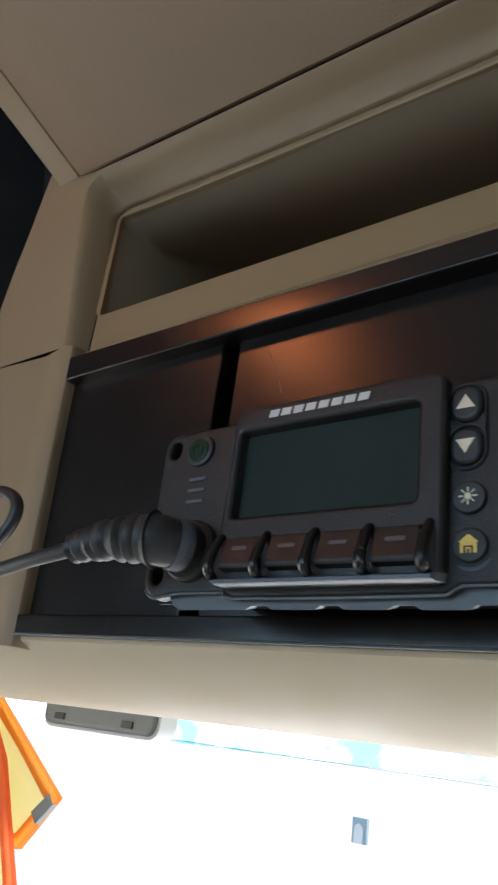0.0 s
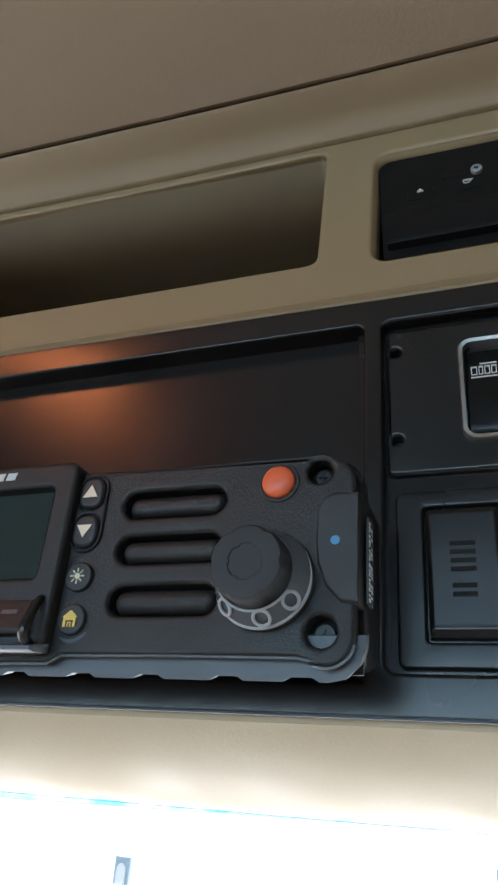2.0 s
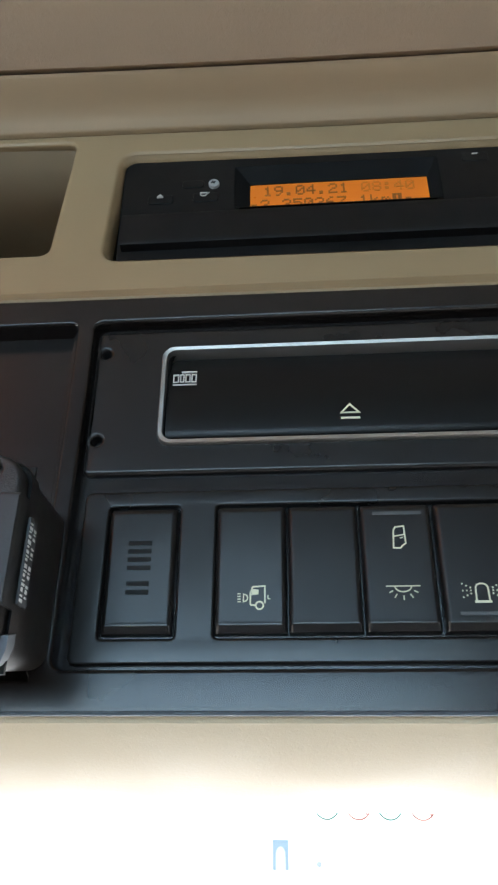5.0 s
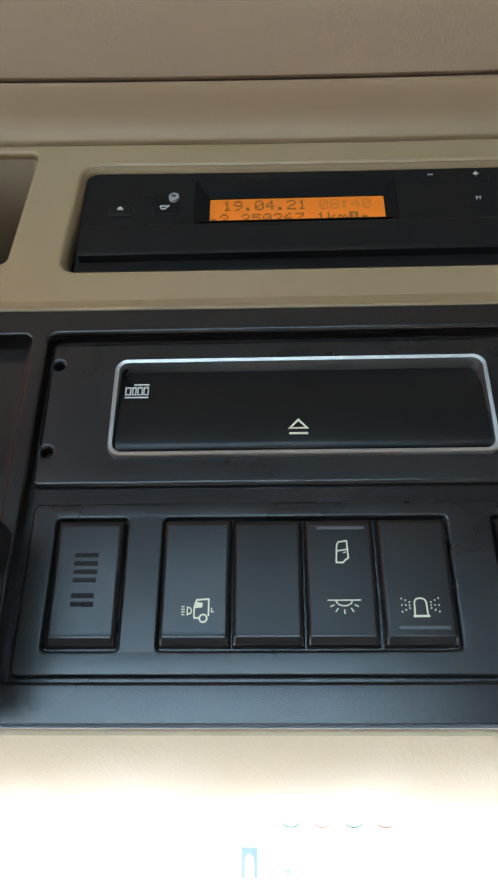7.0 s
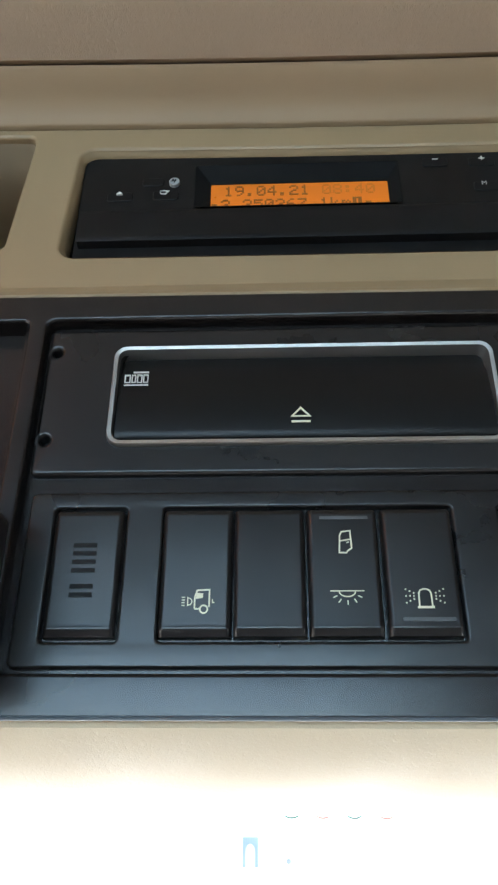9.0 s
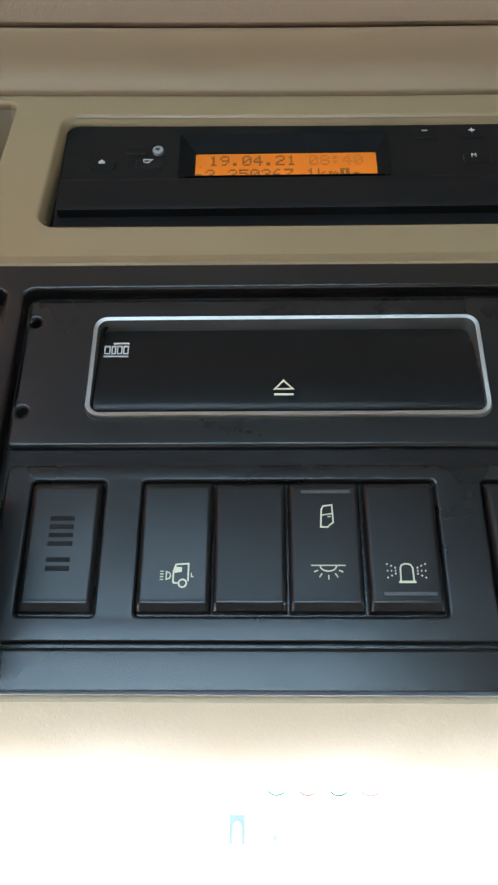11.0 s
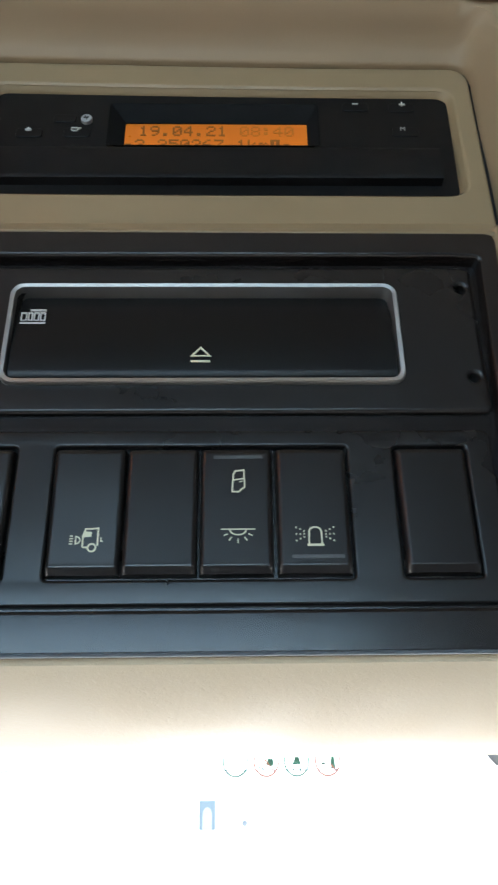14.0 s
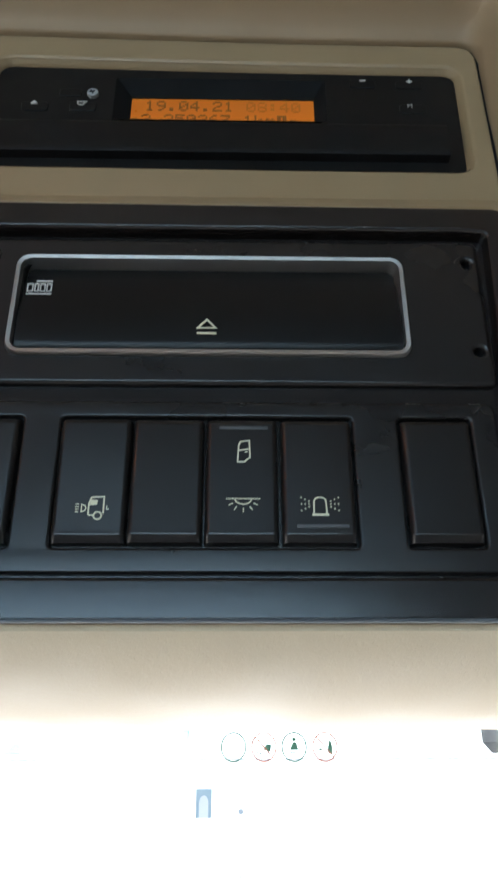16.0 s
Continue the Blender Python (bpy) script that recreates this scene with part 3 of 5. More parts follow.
lean(bm, 0.14, 0.0030)
part("panel", bm, BEIGE, FASCIA)
bm = bmesh.new()
cx, cz, w, h, r = CAV
shell(bm, [ring(cx, cz, w + 0.0005, h + 0.0005, r, 0.0085), ring(cx, cz, w - 0.002, h - 0.002, r, 0.018), ring(cx, cz - 0.001, w - 0.004, h - 0.004, r, 0.040), ring(cx, cz + 0.006, w - 0.006, h + 0.006, 0.004, 0.066), ring(cx, cz + 0.018, w - 0.008, h + 0.026, 0.004, 0.110), ring(cx, cz + 0.02, w - 0.010, h + 0.03, 0.004, 0.185)], False, True)
bmesh.ops.subdivide_edges(bm, edges=[e for e in bm.edges if e.calc_length() > 0.05], cuts=8)
lean(bm, 0.14)
part("shelf_bin", bm, BIN, FASCIA)

bm = bmesh.new()
shell(bm, [ring(*REC_OUT, 0.0072), ring(REC[0], REC[1], REC[2] + 0.0012, REC[3] + 0.0018, 0.0056, 0.0084), ring(*REC, 0.0102), ring(*REC, 0.0180)], False, False)
bmesh.ops.subdivide_edges(bm, edges=[e for e in bm.edges if e.calc_length() > 0.05], cuts=8)
lean(bm, 0.14)
part("recess_lip", bm, BEIGE, FASCIA)
# deep recess walls are black in place of shade on beige plastic
bm = bmesh.new()
shell(bm, [ring(*REC, 0.0140), ring(*REC, 0.0400)], False, True)
lean(bm, 0.14)
part("recess_shade", bm, DARK, FASCIA)
bm = bmesh.new()
sweep(bm, [(0.0072, 1.6562), (0.0050, 1.6535), (0.0028, 1.6518), (0.0018, 1.6509), (0.0016, 1.6504), (0.0020, 1.6499), (0.0060, 1.6494)], [-0.3585 + 0.02267 * i for i in range(21)])
for v in bm.verts:
    v.co.z -= 0.0036 * (v.co.x + 0.3585) / 0.4534 * (1.6562 - v.co.z) / 0.0068
part("lower_lip", bm, BEIGE, FASCIA)

# ---- black insert ----
INSERT = thing("console_insert", (-0.13, 0, 1.5165), "black grained plastic console insert with two bays", "insert panel", kind="structure")
bm = bmesh.new()
BAY = (-0.21530, 1.5795, 0.2608, 0.1098, 0.0020)
CDB = (0.0006, 1.58095, 0.1600, 0.1075, 0.003)
top_in, low_in, end_in = BAY[1] + BAY[3] / 2, BAY[1] - BAY[3] / 2, BAY[0] + BAY[2] / 2
rim = [(-0.3466, 1.5165), (0.0850, 1.5165), (0.0858, 1.5168), (0.0863, 1.5178), (0.0863, 1.6405), (0.0855, 1.6428), (0.0833, 1.6436), (-0.0800, 1.6443), (-0.2200, 1.6456), (-0.3466, 1.6470)]
rim += [(-0.3466, top_in), (end_in - 0.0020, top_in), (end_in - 0.0006, top_in - 0.0006), (end_in, top_in - 0.0020), (end_in, low_in), (-0.3466, low_in)]
edge_plate(bm, rim, [CDB], -0.003, 0.009, 0.0011)
trapezium(bm)
part("frame", bm, BLACK, INSERT)
# lighter grey tube paints the highlight along the insert's bottom edge
bm = bmesh.new()
tube(bm, [(-0.347, -0.0026, 1.5168), (-0.13, -0.0026, 1.5168), (0.0856, -0.0026, 1.5168)], [0.0006] * 3, 8, 2)
part("lower_lip", bm, GUARD, INSERT)
bm = bmesh.new()
block(bm, -0.30785, 1.5795, 0.0845, 0.1180, 0.0015, 0.016, 0.0034, 0.001)
trapezium(bm)
part("blank_cover", bm, BLACK, INSERT)
bm = bmesh.new()
block(bm, -0.1715, 1.5785, 0.1740, 0.1180, 0.0015, 0.016, 0.0048, 0.001)
part("bay_panel", bm, BLACK, INSERT)
bm = bmesh.new()
stroke(bm, [(-0.2431, 1.6269), (-0.2380, 1.6152), (-0.2345, 1.6065)], 0.0003, 0.0050, 0.00475)
part("scratch", bm, GUARD, INSERT, "pale scratch in the plastic")
bm = bmesh.new()
box(bm, -0.40, -0.084, 0.022, 0.026, 1.5155, 1.655)
part("bay_back", bm, BLACK, INSERT)
bm = bmesh.new()
plate(bm, (0.0008, 1.58215, 0.1770, 0.115, 0.004), [(0.0020, 1.6078, 0.1585, 0.0465, 0.002), (0.0016, 1.55305, 0.1535, 0.0440, 0.002)], 0.0022, 0.0088, 0.0004)
part("groove", bm, BLACK, INSERT)
bm = bmesh.new()
box(bm, -0.0868, 0.14, 0.0105, 0.013, 1.5155, 1.655)
part("bay_back", bm, DARK, INSERT)

# disc changer plate
CDPLATE = thing("disc_unit", (0.0015, 0, 1.58), "black disc player faceplate with brushed metal slot frame", "disc player")
bm = bmesh.new()
holes = [(x, z, 0.0030, 0.0030, 0.0015) for x in (-0.0755, 0.0788) for z in (1.6243, 1.5935)]
SLOT = (0.0012, 1.6084, 0.1125, 0.0305, 0.003)
plate(bm, (0.0020, 1.6074, 0.1612, 0.0504, 0.002), holes + [SLOT], 0.0, 0.0082, 0.0013)
part("faceplate", bm, SATIN, CDPLATE)
for cx, cz, w, h, r in holes:
    bm = bmesh.new()
    disc(bm, cx, cz, 0.0015, 0.0082, 0.0040, 0.0004, 16)
    part("screw", bm, STEEL, CDPLATE)
bm = bmesh.new()
o = (0.00085, 1.6081, 0.1159, 0.0344, 0.0038)
rings = [ring(*o, 0.001, 6), ring(o[0], o[1], o[2], o[3], o[4], -0.0010, 6), ring(o[0], o[1], o[2] - 0.0008, o[3] - 0.0008, o[4], -0.0018, 6),
         ring(o[0], o[1], o[2] - 0.0030, o[3] - 0.0030, 0.003, -0.0016, 6), ring(o[0], o[1], o[2] - 0.0042, o[3] - 0.0042, 0.0026, 0.004, 6)]
shell(bm, rings, False, False)
part("slot_frame", bm, CHROME, CDPLATE, "brushed aluminium slot frame")
bm = bmesh.new()
flap = [(0.0035, 1.6245), (0.0032, 1.6195), (0.0012, 1.6160), (0.0006, 1.6085), (-0.0003, 1.6050), (-0.0004, 1.5960), (0.0006, 1.5940), (0.004, 1.5935)]
sweep(bm, flap, [-0.0548, -0.03, 0.0, 0.03, 0.0567])
part("slot_flap", bm, GLOSS, CDPLATE, "glossy black disc slot flap")
# eject mark
bm = bmesh.new()
stroke(bm, [(-0.0026, 1.6002), (0.0, 1.6030), (0.0026, 1.6002)], 0.0005, 0.0, -0.0007, True)
stroke(bm, [(-0.0028, 1.5984), (0.0028, 1.5984)], 0.0006, 0.0, -0.0007)
part("eject_mark", bm, PALE, CDPLATE)
# maker's disc mark as plain shapes
bm = bmesh.new()
yb, yf = 0.0012, 0.0006
for x, w in ((-0.0527, 0.0015), (-0.0508, 0.0010), (-0.0490, 0.0013), (-0.0471, 0.0013)):
    stroke(bm, [(x - w / 2, 1.6134), (x + w / 2, 1.6134), (x + w / 2, 1.6160), (x - w / 2, 1.6160)], 0.0003, yb, yf, True)
stroke(bm, [(-0.0510, 1.6170), (-0.0462, 1.6170)], 0.0004, yb, yf)
stroke(bm, [(-0.0537, 1.6124), (-0.0462, 1.6124)], 0.0004, yb, yf)
part("disc_mark", bm, SILVER, CDPLATE)

# switch plate
SWITCHES = thing("switch_plate", (0.0013, 0, 1.5287), "black satin plastic switch plate below the disc slot", "switch panel")
bm = bmesh.new()
pockets = [(-0.0590, 1.5536, 0.0201, 0.0364, 0.001), (0.0008, 1.5536, 0.0788, 0.0364, 0.001), (0.0628, 1.5536, 0.0201, 0.0364, 0.001)]
plate(bm, (0.0018, 1.55270, 0.1568, 0.0480, 0.0022), pockets, 0.0, 0.0098, 0.0009)
part("faceplate", bm, SATIN, SWITCHES)
bm = bmesh.new()
box(bm, -0.075, 0.078, 0.0026, 0.0080, 1.531, 1.574)
part("pocket_back", bm, BLACK, SWITCHES)


def rocker(name, x, label, low=True, w=0.0190):
    """A rocker with its lower half standing proud; it tips about its middle."""
    ob = thing(name, (x, 0, 1.5355), label, "switch", "row of dashboard rocker switches")
    bm = bmesh.new()
    d = 0.0019 if low else 0.0012
    t = -0.0012 if low else -0.0016
    prof = [(0.0064, 1.5710), (t + 0.0012, 1.5708), (t + 0.0003, 1.5700), (t, 1.5688), (-0.0014 if low else -0.0012, 1.5560), (-d + 0.0003, 1.5396), (-d, 1.5388), (-d + 0.0002, 1.5381), (-d + 0.0010, 1.5364), (0.0064, 1.5359)]
    xs = [(-w / 2, 0.0016), (-w / 2 + 0.0003, 0.0008), (-w / 2 + 0.0008, 0.0003), (-w / 2 + 0.0016, 0.0), (w / 2 - 0.0016, 0.0), (w / 2 - 0.0008, 0.0003), (w / 2 - 0.0003, 0.0008), (w / 2, 0.0016)]
    rows = [[bm.verts.new((x + u, min(0.0064, y + dy), z)) for y, z in prof] for u, dy in xs]
    for a, b in zip(rows, rows[1:]):
        for i in range(len(prof) - 1):
            bm.faces.new((a[i], a[i + 1], b[i + 1], b[i]))
    bm.faces.new(rows[0])
    bm.faces.new(rows[-1])
    part("rocker_cap", bm, SATIN, ob)
    bm = bmesh.new()
    block(bm, x, 1.5534, w - 0.001, 0.034, 0.0005, 0.0064, 0.0045, 0.0004, 1)
    part("housing", bm, DARK, ob)
    return ob


def face_y(z, low=True):
    """Depth of a rocker's face at a height."""
    t, m, d = (-0.0012, -0.0014, 0.0019) if low else (-0.0016, -0.0012, 0.0012)
    if z > 1.556:
        return m + (t - m) * (z - 1.556) / 0.0128
    return -d + (m + d) * (z - 1.54) / 0.016


def on_face(bm, low=True):
    for v in bm.verts:
        v.co.y = face_y(v.co.z, low) + v.co.y


# blank with vent slots
s0 = rocker("vented_blank", -0.0590, "black blanking plate with two groups of moulded slots", low=False)
for z in (1.5607, 1.5584, 1.5561, 1.5538, 1.5495, 1.5472):
    bm = bmesh.new()
    block(bm, -0.0592, z, 0.0065 if z > 1.552 else 0.0062, 0.0013, 0.0002, 0.0009, -0.00006, 0.00005, 1)
    on_face(bm, False)
    part("slot_mark", bm, DARK, s0)

s1 = rocker("parking_light_switch", -0.0289, "black rocker switch with a pale lorry and headlamp symbol", low=False)
bm = bmesh.new()
c = (-0.0272, 1.5452)
stroke(bm, [(c[0] - 0.0018, c[1] - 0.0018), (c[0] - 0.0018, c[1] + 0.0012), (c[0] - 0.0012, c[1] + 0.0030), (c[0] + 0.0020, c[1] + 0.0032), (c[0] + 0.0020, c[1] - 0.0014)], 0.00042, 0.0, -0.00012)
stroke(bm, arc(c[0] + 0.0006, c[1] - 0.0019, 0.0010, 0, 345), 0.00042, 0.0, -0.00012, True)
stroke(bm, [(c[0] - 0.0018, c[1] - 0.0018), (c[0] - 0.0005, c[1] - 0.0018)], 0.00042, 0.0, -0.00012)
poly(bm, [(c[0] - 0.0016, c[1] + 0.0008), (c[0] + 0.0003, c[1] + 0.0010), (c[0] + 0.0004, c[1] + 0.0022), (c[0] - 0.0012, c[1] + 0.0024)], 0.0, -0.00012)
stroke(bm, [(c[0] - 0.0036, c[1] - 0.0009)] + arc(c[0] - 0.0034, c[1] + 0.0001, 0.0009, -90, 90, 8) + [(c[0] - 0.0036, c[1] + 0.0011)], 0.0003, 0.0, -0.00012, True)
for dz in (-0.0009, -0.0002, 0.0005, 0.0012):
    stroke(bm, [(c[0] - 0.0052, c[1] + dz), (c[0] - 0.0043, c[1] + dz)], 0.00026, 0.0, -0.00012)
stroke(bm, [(c[0] + 0.0028, c[1] + 0.0008), (c[0] + 0.0028, c[1] - 0.0002), (c[0] + 0.0034, c[1] - 0.0002)], 0.00026, 0.0, -0.00012)
on_face(bm, False)
part("symbol", bm, PALE, s1)

rocker("blank_switch", -0.0095, "plain black blank rocker switch", low=True)

s3 = rocker("cabin_light_switch", 0.0101, "black rocker switch with pale door and cabin lamp symbols", low=True)
bm = bmesh.new()
c = (0.0106, 1.5612)
stroke(bm, [(c[0] - 0.0016, c[1] - 0.0030), (c[0] - 0.0013, c[1] + 0.0018), (c[0] - 0.0008, c[1] + 0.0028), (c[0] + 0.0015, c[1] + 0.0031), (c[0] + 0.0017, c[1] - 0.0018), (c[0] + 0.0008, c[1] - 0.0024), (c[0] + 0.0002, c[1] - 0.0031)], 0.0004, 0.0, -0.00012, True)
stroke(bm, [(c[0] - 0.0014, c[1] + 0.0002), (c[0] + 0.0016, c[1] + 0.0007)], 0.00036, 0.0, -0.00012)
stroke(bm, [(c[0] + 0.0003, c[1] - 0.0003), (c[0] + 0.0011, c[1] - 0.0001)], 0.0003, 0.0, -0.00012)
c = (0.0105, 1.5461)
stroke(bm, [(c[0] - 0.0044, c[1] + 0.0017), (c[0] + 0.0044, c[1] + 0.0017)], 0.0003, 0.0, -0.00012)
stroke(bm, [(c[0] + 0.0021 * math.cos(radians(a)), c[1] + 0.0016 + 0.0014 * math.sin(radians(a))) for a in range(180, 361, 15)], 0.00034, 0.0, -0.00012)
for a in (205, 235, 270, 305, 335):
    d = (math.cos(radians(a)), math.sin(radians(a)))
    stroke(bm, [(c[0] + 0.0029 * d[0], c[1] + 0.0014 + 0.0022 * d[1]), (c[0] + 0.0041 * d[0], c[1] + 0.0014 + 0.0034 * d[1])], 0.0003, 0.0, -0.00012)
on_face(bm)
part("symbol", bm, PALE, s3)
bm = bmesh.new()
block(bm, 0.0106, 1.5681, 0.0130, 0.0009, 0.0001, 0.0005, -0.0001, 0.00005, 1)
on_face(bm)
part("indicator_bar", bm, GREYPRINT, s3)

s4 = rocker("beacon_switch", 0.0301, "black rocker switch with pale flashing beacon symbol", low=True)
bm = bmesh.new()
c = (0.0302, 1.5460)
stroke(bm, [(c[0] - 0.0016, c[1] - 0.0022), (c[0] - 0.0015, c[1] + 0.0012), (c[0] - 0.0011, c[1] + 0.0019), (c[0] - 0.0004, c[1] + 0.0022), (c[0] + 0.0005, c[1] + 0.0022), (c[0] + 0.0012, c[1] + 0.0019), (c[0] + 0.0016, c[1] + 0.0012), (c[0] + 0.0017, c[1] - 0.0022)], 0.0004, 0.0, -0.00012)
stroke(bm, [(c[0] - 0.0021, c[1] - 0.0025), (c[0] + 0.0022, c[1] - 0.0025)], 0.0006, 0.0, -0.00012)
for sx in (-1, 1):
    for a in (-30, 0, 30):
        for k in (0.0028, 0.0038, 0.0048):
            x, z = c[0] + sx * k, c[1] + 0.0004 + (k - 0.0012) * math.tan(radians(a)) * 0.85
            dx, dz = 0.00018 * sx, 0.00018 * math.tan(radians(a))
            stroke(bm, [(x - dx, z - dz), (x + dx, z + dz)], 0.00042, 0.0, -0.00012)
on_face(bm)
part("symbol", bm, PALE, s4)
bm = bmesh.new()
block(bm, 0.0308, 1.5405, 0.0132, 0.0009, 0.0001, 0.0005, -0.0001, 0.00005, 1)
on_face(bm)
part("indicator_bar", bm, GREYPRINT, s4)

rocker("blank_switch", 0.0628, "plain black blank rocker switch set apart from the row", low=True)

# ---- tachograph ----
def seat(bm):
    """The tachograph leans back with the fascia and sits 3 mm inside it."""
    for v in bm.verts:
        back = 0.0022 + 0.14 * (v.co.z - 1.70)
        v.co += Vector((5.2 * v.co.x * back, back, 1.15 * back))


TG = thing("tachograph", (0.0025, 0.012, 1.6745), "black digital tachograph with amber display", "tachograph")
bm = bmesh.new()
plate(bm, (0.0048, 1.7018, 0.1728, 0.0554, 0.0025), [(0.0022, 1.7105, 0.0780, 0.0215, 0.0008)], 0.0155, 0.03, 0.0008)
seat(bm)
part("front", bm, TACHO, TG)
# hood that funnels down to the display
bm = bmesh.new()
shell(bm, [ring(0.0022, 1.7105, 0.0786, 0.0221, 0.0008, 0.0150, 2), ring(0.0022, 1.7105, 0.0774, 0.0209, 0.0008, 0.0152, 2), ring(0.0030, 1.7078, 0.0688, 0.0143, 0.0004, 0.0186, 2), ring(0.0030, 1.7078, 0.0688, 0.0143, 0.0004, 0.022, 2)], False, False)
seat(bm)
part("display_hood", bm, HOOD, TG)
bm = bmesh.new()
box(bm, -0.0325, 0.0385, 0.0190, 0.0205, 1.7000, 1.7155)
seat(bm)
lcd = part("display", bm, LCD, TG, "glowing amber display")
GLYPHS = {"0": "01110 10001 10011 10101 11001 10001 01110", "1": "00100 01100 00100 00100 00100 00100 01110", "2": "01110 10001 00001 00110 01000 10000 11111",
          "4": "00010 00110 01010 10010 11111 00010 00010", "8": "01110 10001 10001 01110 10001 10001 01110", "9": "01110 10001 10001 01111 00001 00010 01100",
          "5": "11111 10000 11110 00001 00001 10001 01110", "6": "00110 01000 10000 11110 10001 10001 01110", "7": "11111 00001 00010 00100 01000 01000 01000",
          ".": "00000 00000 00000 00000 00000 01100 01100", ":": "00000 01100 01100 00000 01100 01100 00000", "k": "10000 10000 10010 10100 11000 10100 10010",
          "m": "00000 00000 11010 10101 10101 10101 10101", "-": "00000 00000 00000 01110 01110 00000 00000", " ": "00000 00000 00000 00000 00000 00000 00000",
          "#": "11111 11011 11011 11011 11011 11111 11111"}


def dots(bm, text, x, z, px, pz, rows=7):
    for ch in text:
        for r, bits in enumerate(GLYPHS[ch].split()[:rows]):
            for k, b in enumerate(bits):
                if b == "1":
                    cx, cz = x + k * px, z - r * pz
                    box(bm, cx, cx + px * 0.94, 0.01885, 0.0190, cz - pz * 0.94, cz)
        x += 6 * px


bm = bmesh.new()
dots(bm, "19.04.21", -0.0262, 1.71385, 0.000705, 0.00074)
dots(bm, "-2 250267.1km#-", -0.0316, 1.7068, 0.000705, 0.00074, 5)
seat(bm)
part("readout", bm, LCD_INK, lcd)
bm = bmesh.new()
dots(bm, "08:40", -0.0262 + 9 * 6 * 0.000705, 1.71385, 0.000705, 0.00074)
seat(bm)
part("clock_readout", bm, LCD_FAINT, lcd, "faint clock digits")
# card drawer flap
bm = bmesh.new()
prof = [(0.020, 1.6968), (0.0136, 1.6966), (0.0122, 1.6958), (0.0116, 1.6940), (0.0112, 1.6830), (0.0120, 1.6812), (0.020, 1.6805)]
sweep(bm, prof, [-0.0795, -0.04, 0.0, 0.04, 0.0842])
for sx in (-0.0795, 0.0842):
    vs = [bm.verts.new((sx, y, z)) for y, z in prof]
    bm.faces.new(vs)
bmesh.ops.remove_doubles(bm, verts=bm.verts[:], dist=1e-6)
seat(bm)
part("card_drawer", bm, TACHO, TG)
# dark strip below the drawer, standing in for shade in the gap
bm = bmesh.new()
prof = [(0.026, 1.6792), (0.0205, 1.6790), (0.0200, 1.6780), (0.0200, 1.6760), (0.026, 1.6742)]
sweep(bm, prof, [-0.083, 0.0, 0.0875])
seat(bm)
part("drawer_gap_shade", bm, DARK, TG)


def key(x, z, w, h):
    bm = bmesh.new()
    block(bm, x, z + 0.0010, w, h, 0.0012, 0.02, 0.0151, 0.0004)
    seat(bm)
    return part("key", bm, TACHO, TG)


for x, z in ((-0.0660, 1.7050), (-0.0484, 1.7052), (0.0558, 1.7195), (0.0735, 1.7192), (0.0739, 1.7062)):
    key(x, z, 0.0100, 0.0046)
key(-0.0535, 1.7125, 0.0085, 0.004)


def deeper(bm):
    for v in bm.verts:
        v.co.y += 0.0010
        v.co.z += 0.0011


bm = bmesh.new()
yb, yf = 0.0142, 0.0136
poly(bm, [(-0.0674, 1.7060), (-0.0650, 1.7060), (-0.0662, 1.7072)], yb, yf)
stroke(bm, [(-0.0674, 1.7056), (-0.0650, 1.7056)], 0.0002, yb, yf)
deeper(bm)
seat(bm)
part("eject_symbol", bm, SILVER, TG)
bm = bmesh.new()
stroke(bm, [(-0.0504, 1.7070), (-0.0504, 1.7060), (-0.0498, 1.7055), (-0.0484, 1.7055), (-0.0480, 1.7060), (-0.0480, 1.7070)], 0.0003, yb, yf, True)
stroke(bm, [(-0.0480, 1.7068), (-0.0471, 1.7070), (-0.0480, 1.7062)], 0.0003, yb, yf)
deeper(bm)
seat(bm)
part("cup_symbol", bm, SILVER, TG)
bm = bmesh.new()
disc(bm, -0.0452, 1.7125, 0.0021, 0.02, 0.0140, 0.0004, 20)
seat(bm)
cb = part("card_button", bm, DULL, TG, "small dull silver round button")
bm = bmesh.new()
stroke(bm, [(-0.0461, 1.7121), (-0.0456, 1.7131), (-0.0451, 1.7120), (-0.0446, 1.7130)], 0.0004, 0.0141, 0.0137)
seat(bm)
part("wave_mark", bm, DARK, cb)
bm = bmesh.new()
stroke(bm, [(0.0547, 1.7206), (0.0569, 1.7206)], 0.0003, yb, yf)
deeper(bm)
seat(bm)
part("minus_symbol", bm, SILVER, TG)
bm = bmesh.new()
stroke(bm, [(0.0725, 1.7205), (0.0747, 1.7205)], 0.00036, yb, yf)
stroke(bm, [(0.0736, 1.7194), (0.0736, 1.7216)], 0.00036, yb, yf)
deeper(bm)
seat(bm)
part("plus_symbol", bm, SILVER, TG)
writing("letter_m", "M", 0.0028, (0.0739, 0.0178, 1.7117), SILVER, TG)

# ---- two-way radio ----
RX = thing("two_way_radio", (-0.160, -0.01, 1.5195), "charcoal two-way radio with display, keys and volume knob", "radio")
bm = bmesh.new()
shell(bm, [ring(-0.1600, 1.5490, 0.158, 0.0405, 0.004, 0.0075), ring(-0.1600, 1.5464, 0.160, 0.0475, 0.005, -0.028), ring(-0.1600, 1.5466, 0.1630, 0.0480, 0.006, -0.029), ring(-0.1600, 1.5466, 0.1630, 0.0480, 0.006, -0.034)], True, False)
part("chassis", bm, RADIO, RX)
slots = [(-0.1260, z, 0.0284, 0.0074, 0.0037) for z in (1.5615, 1.5495, 1.5368)]
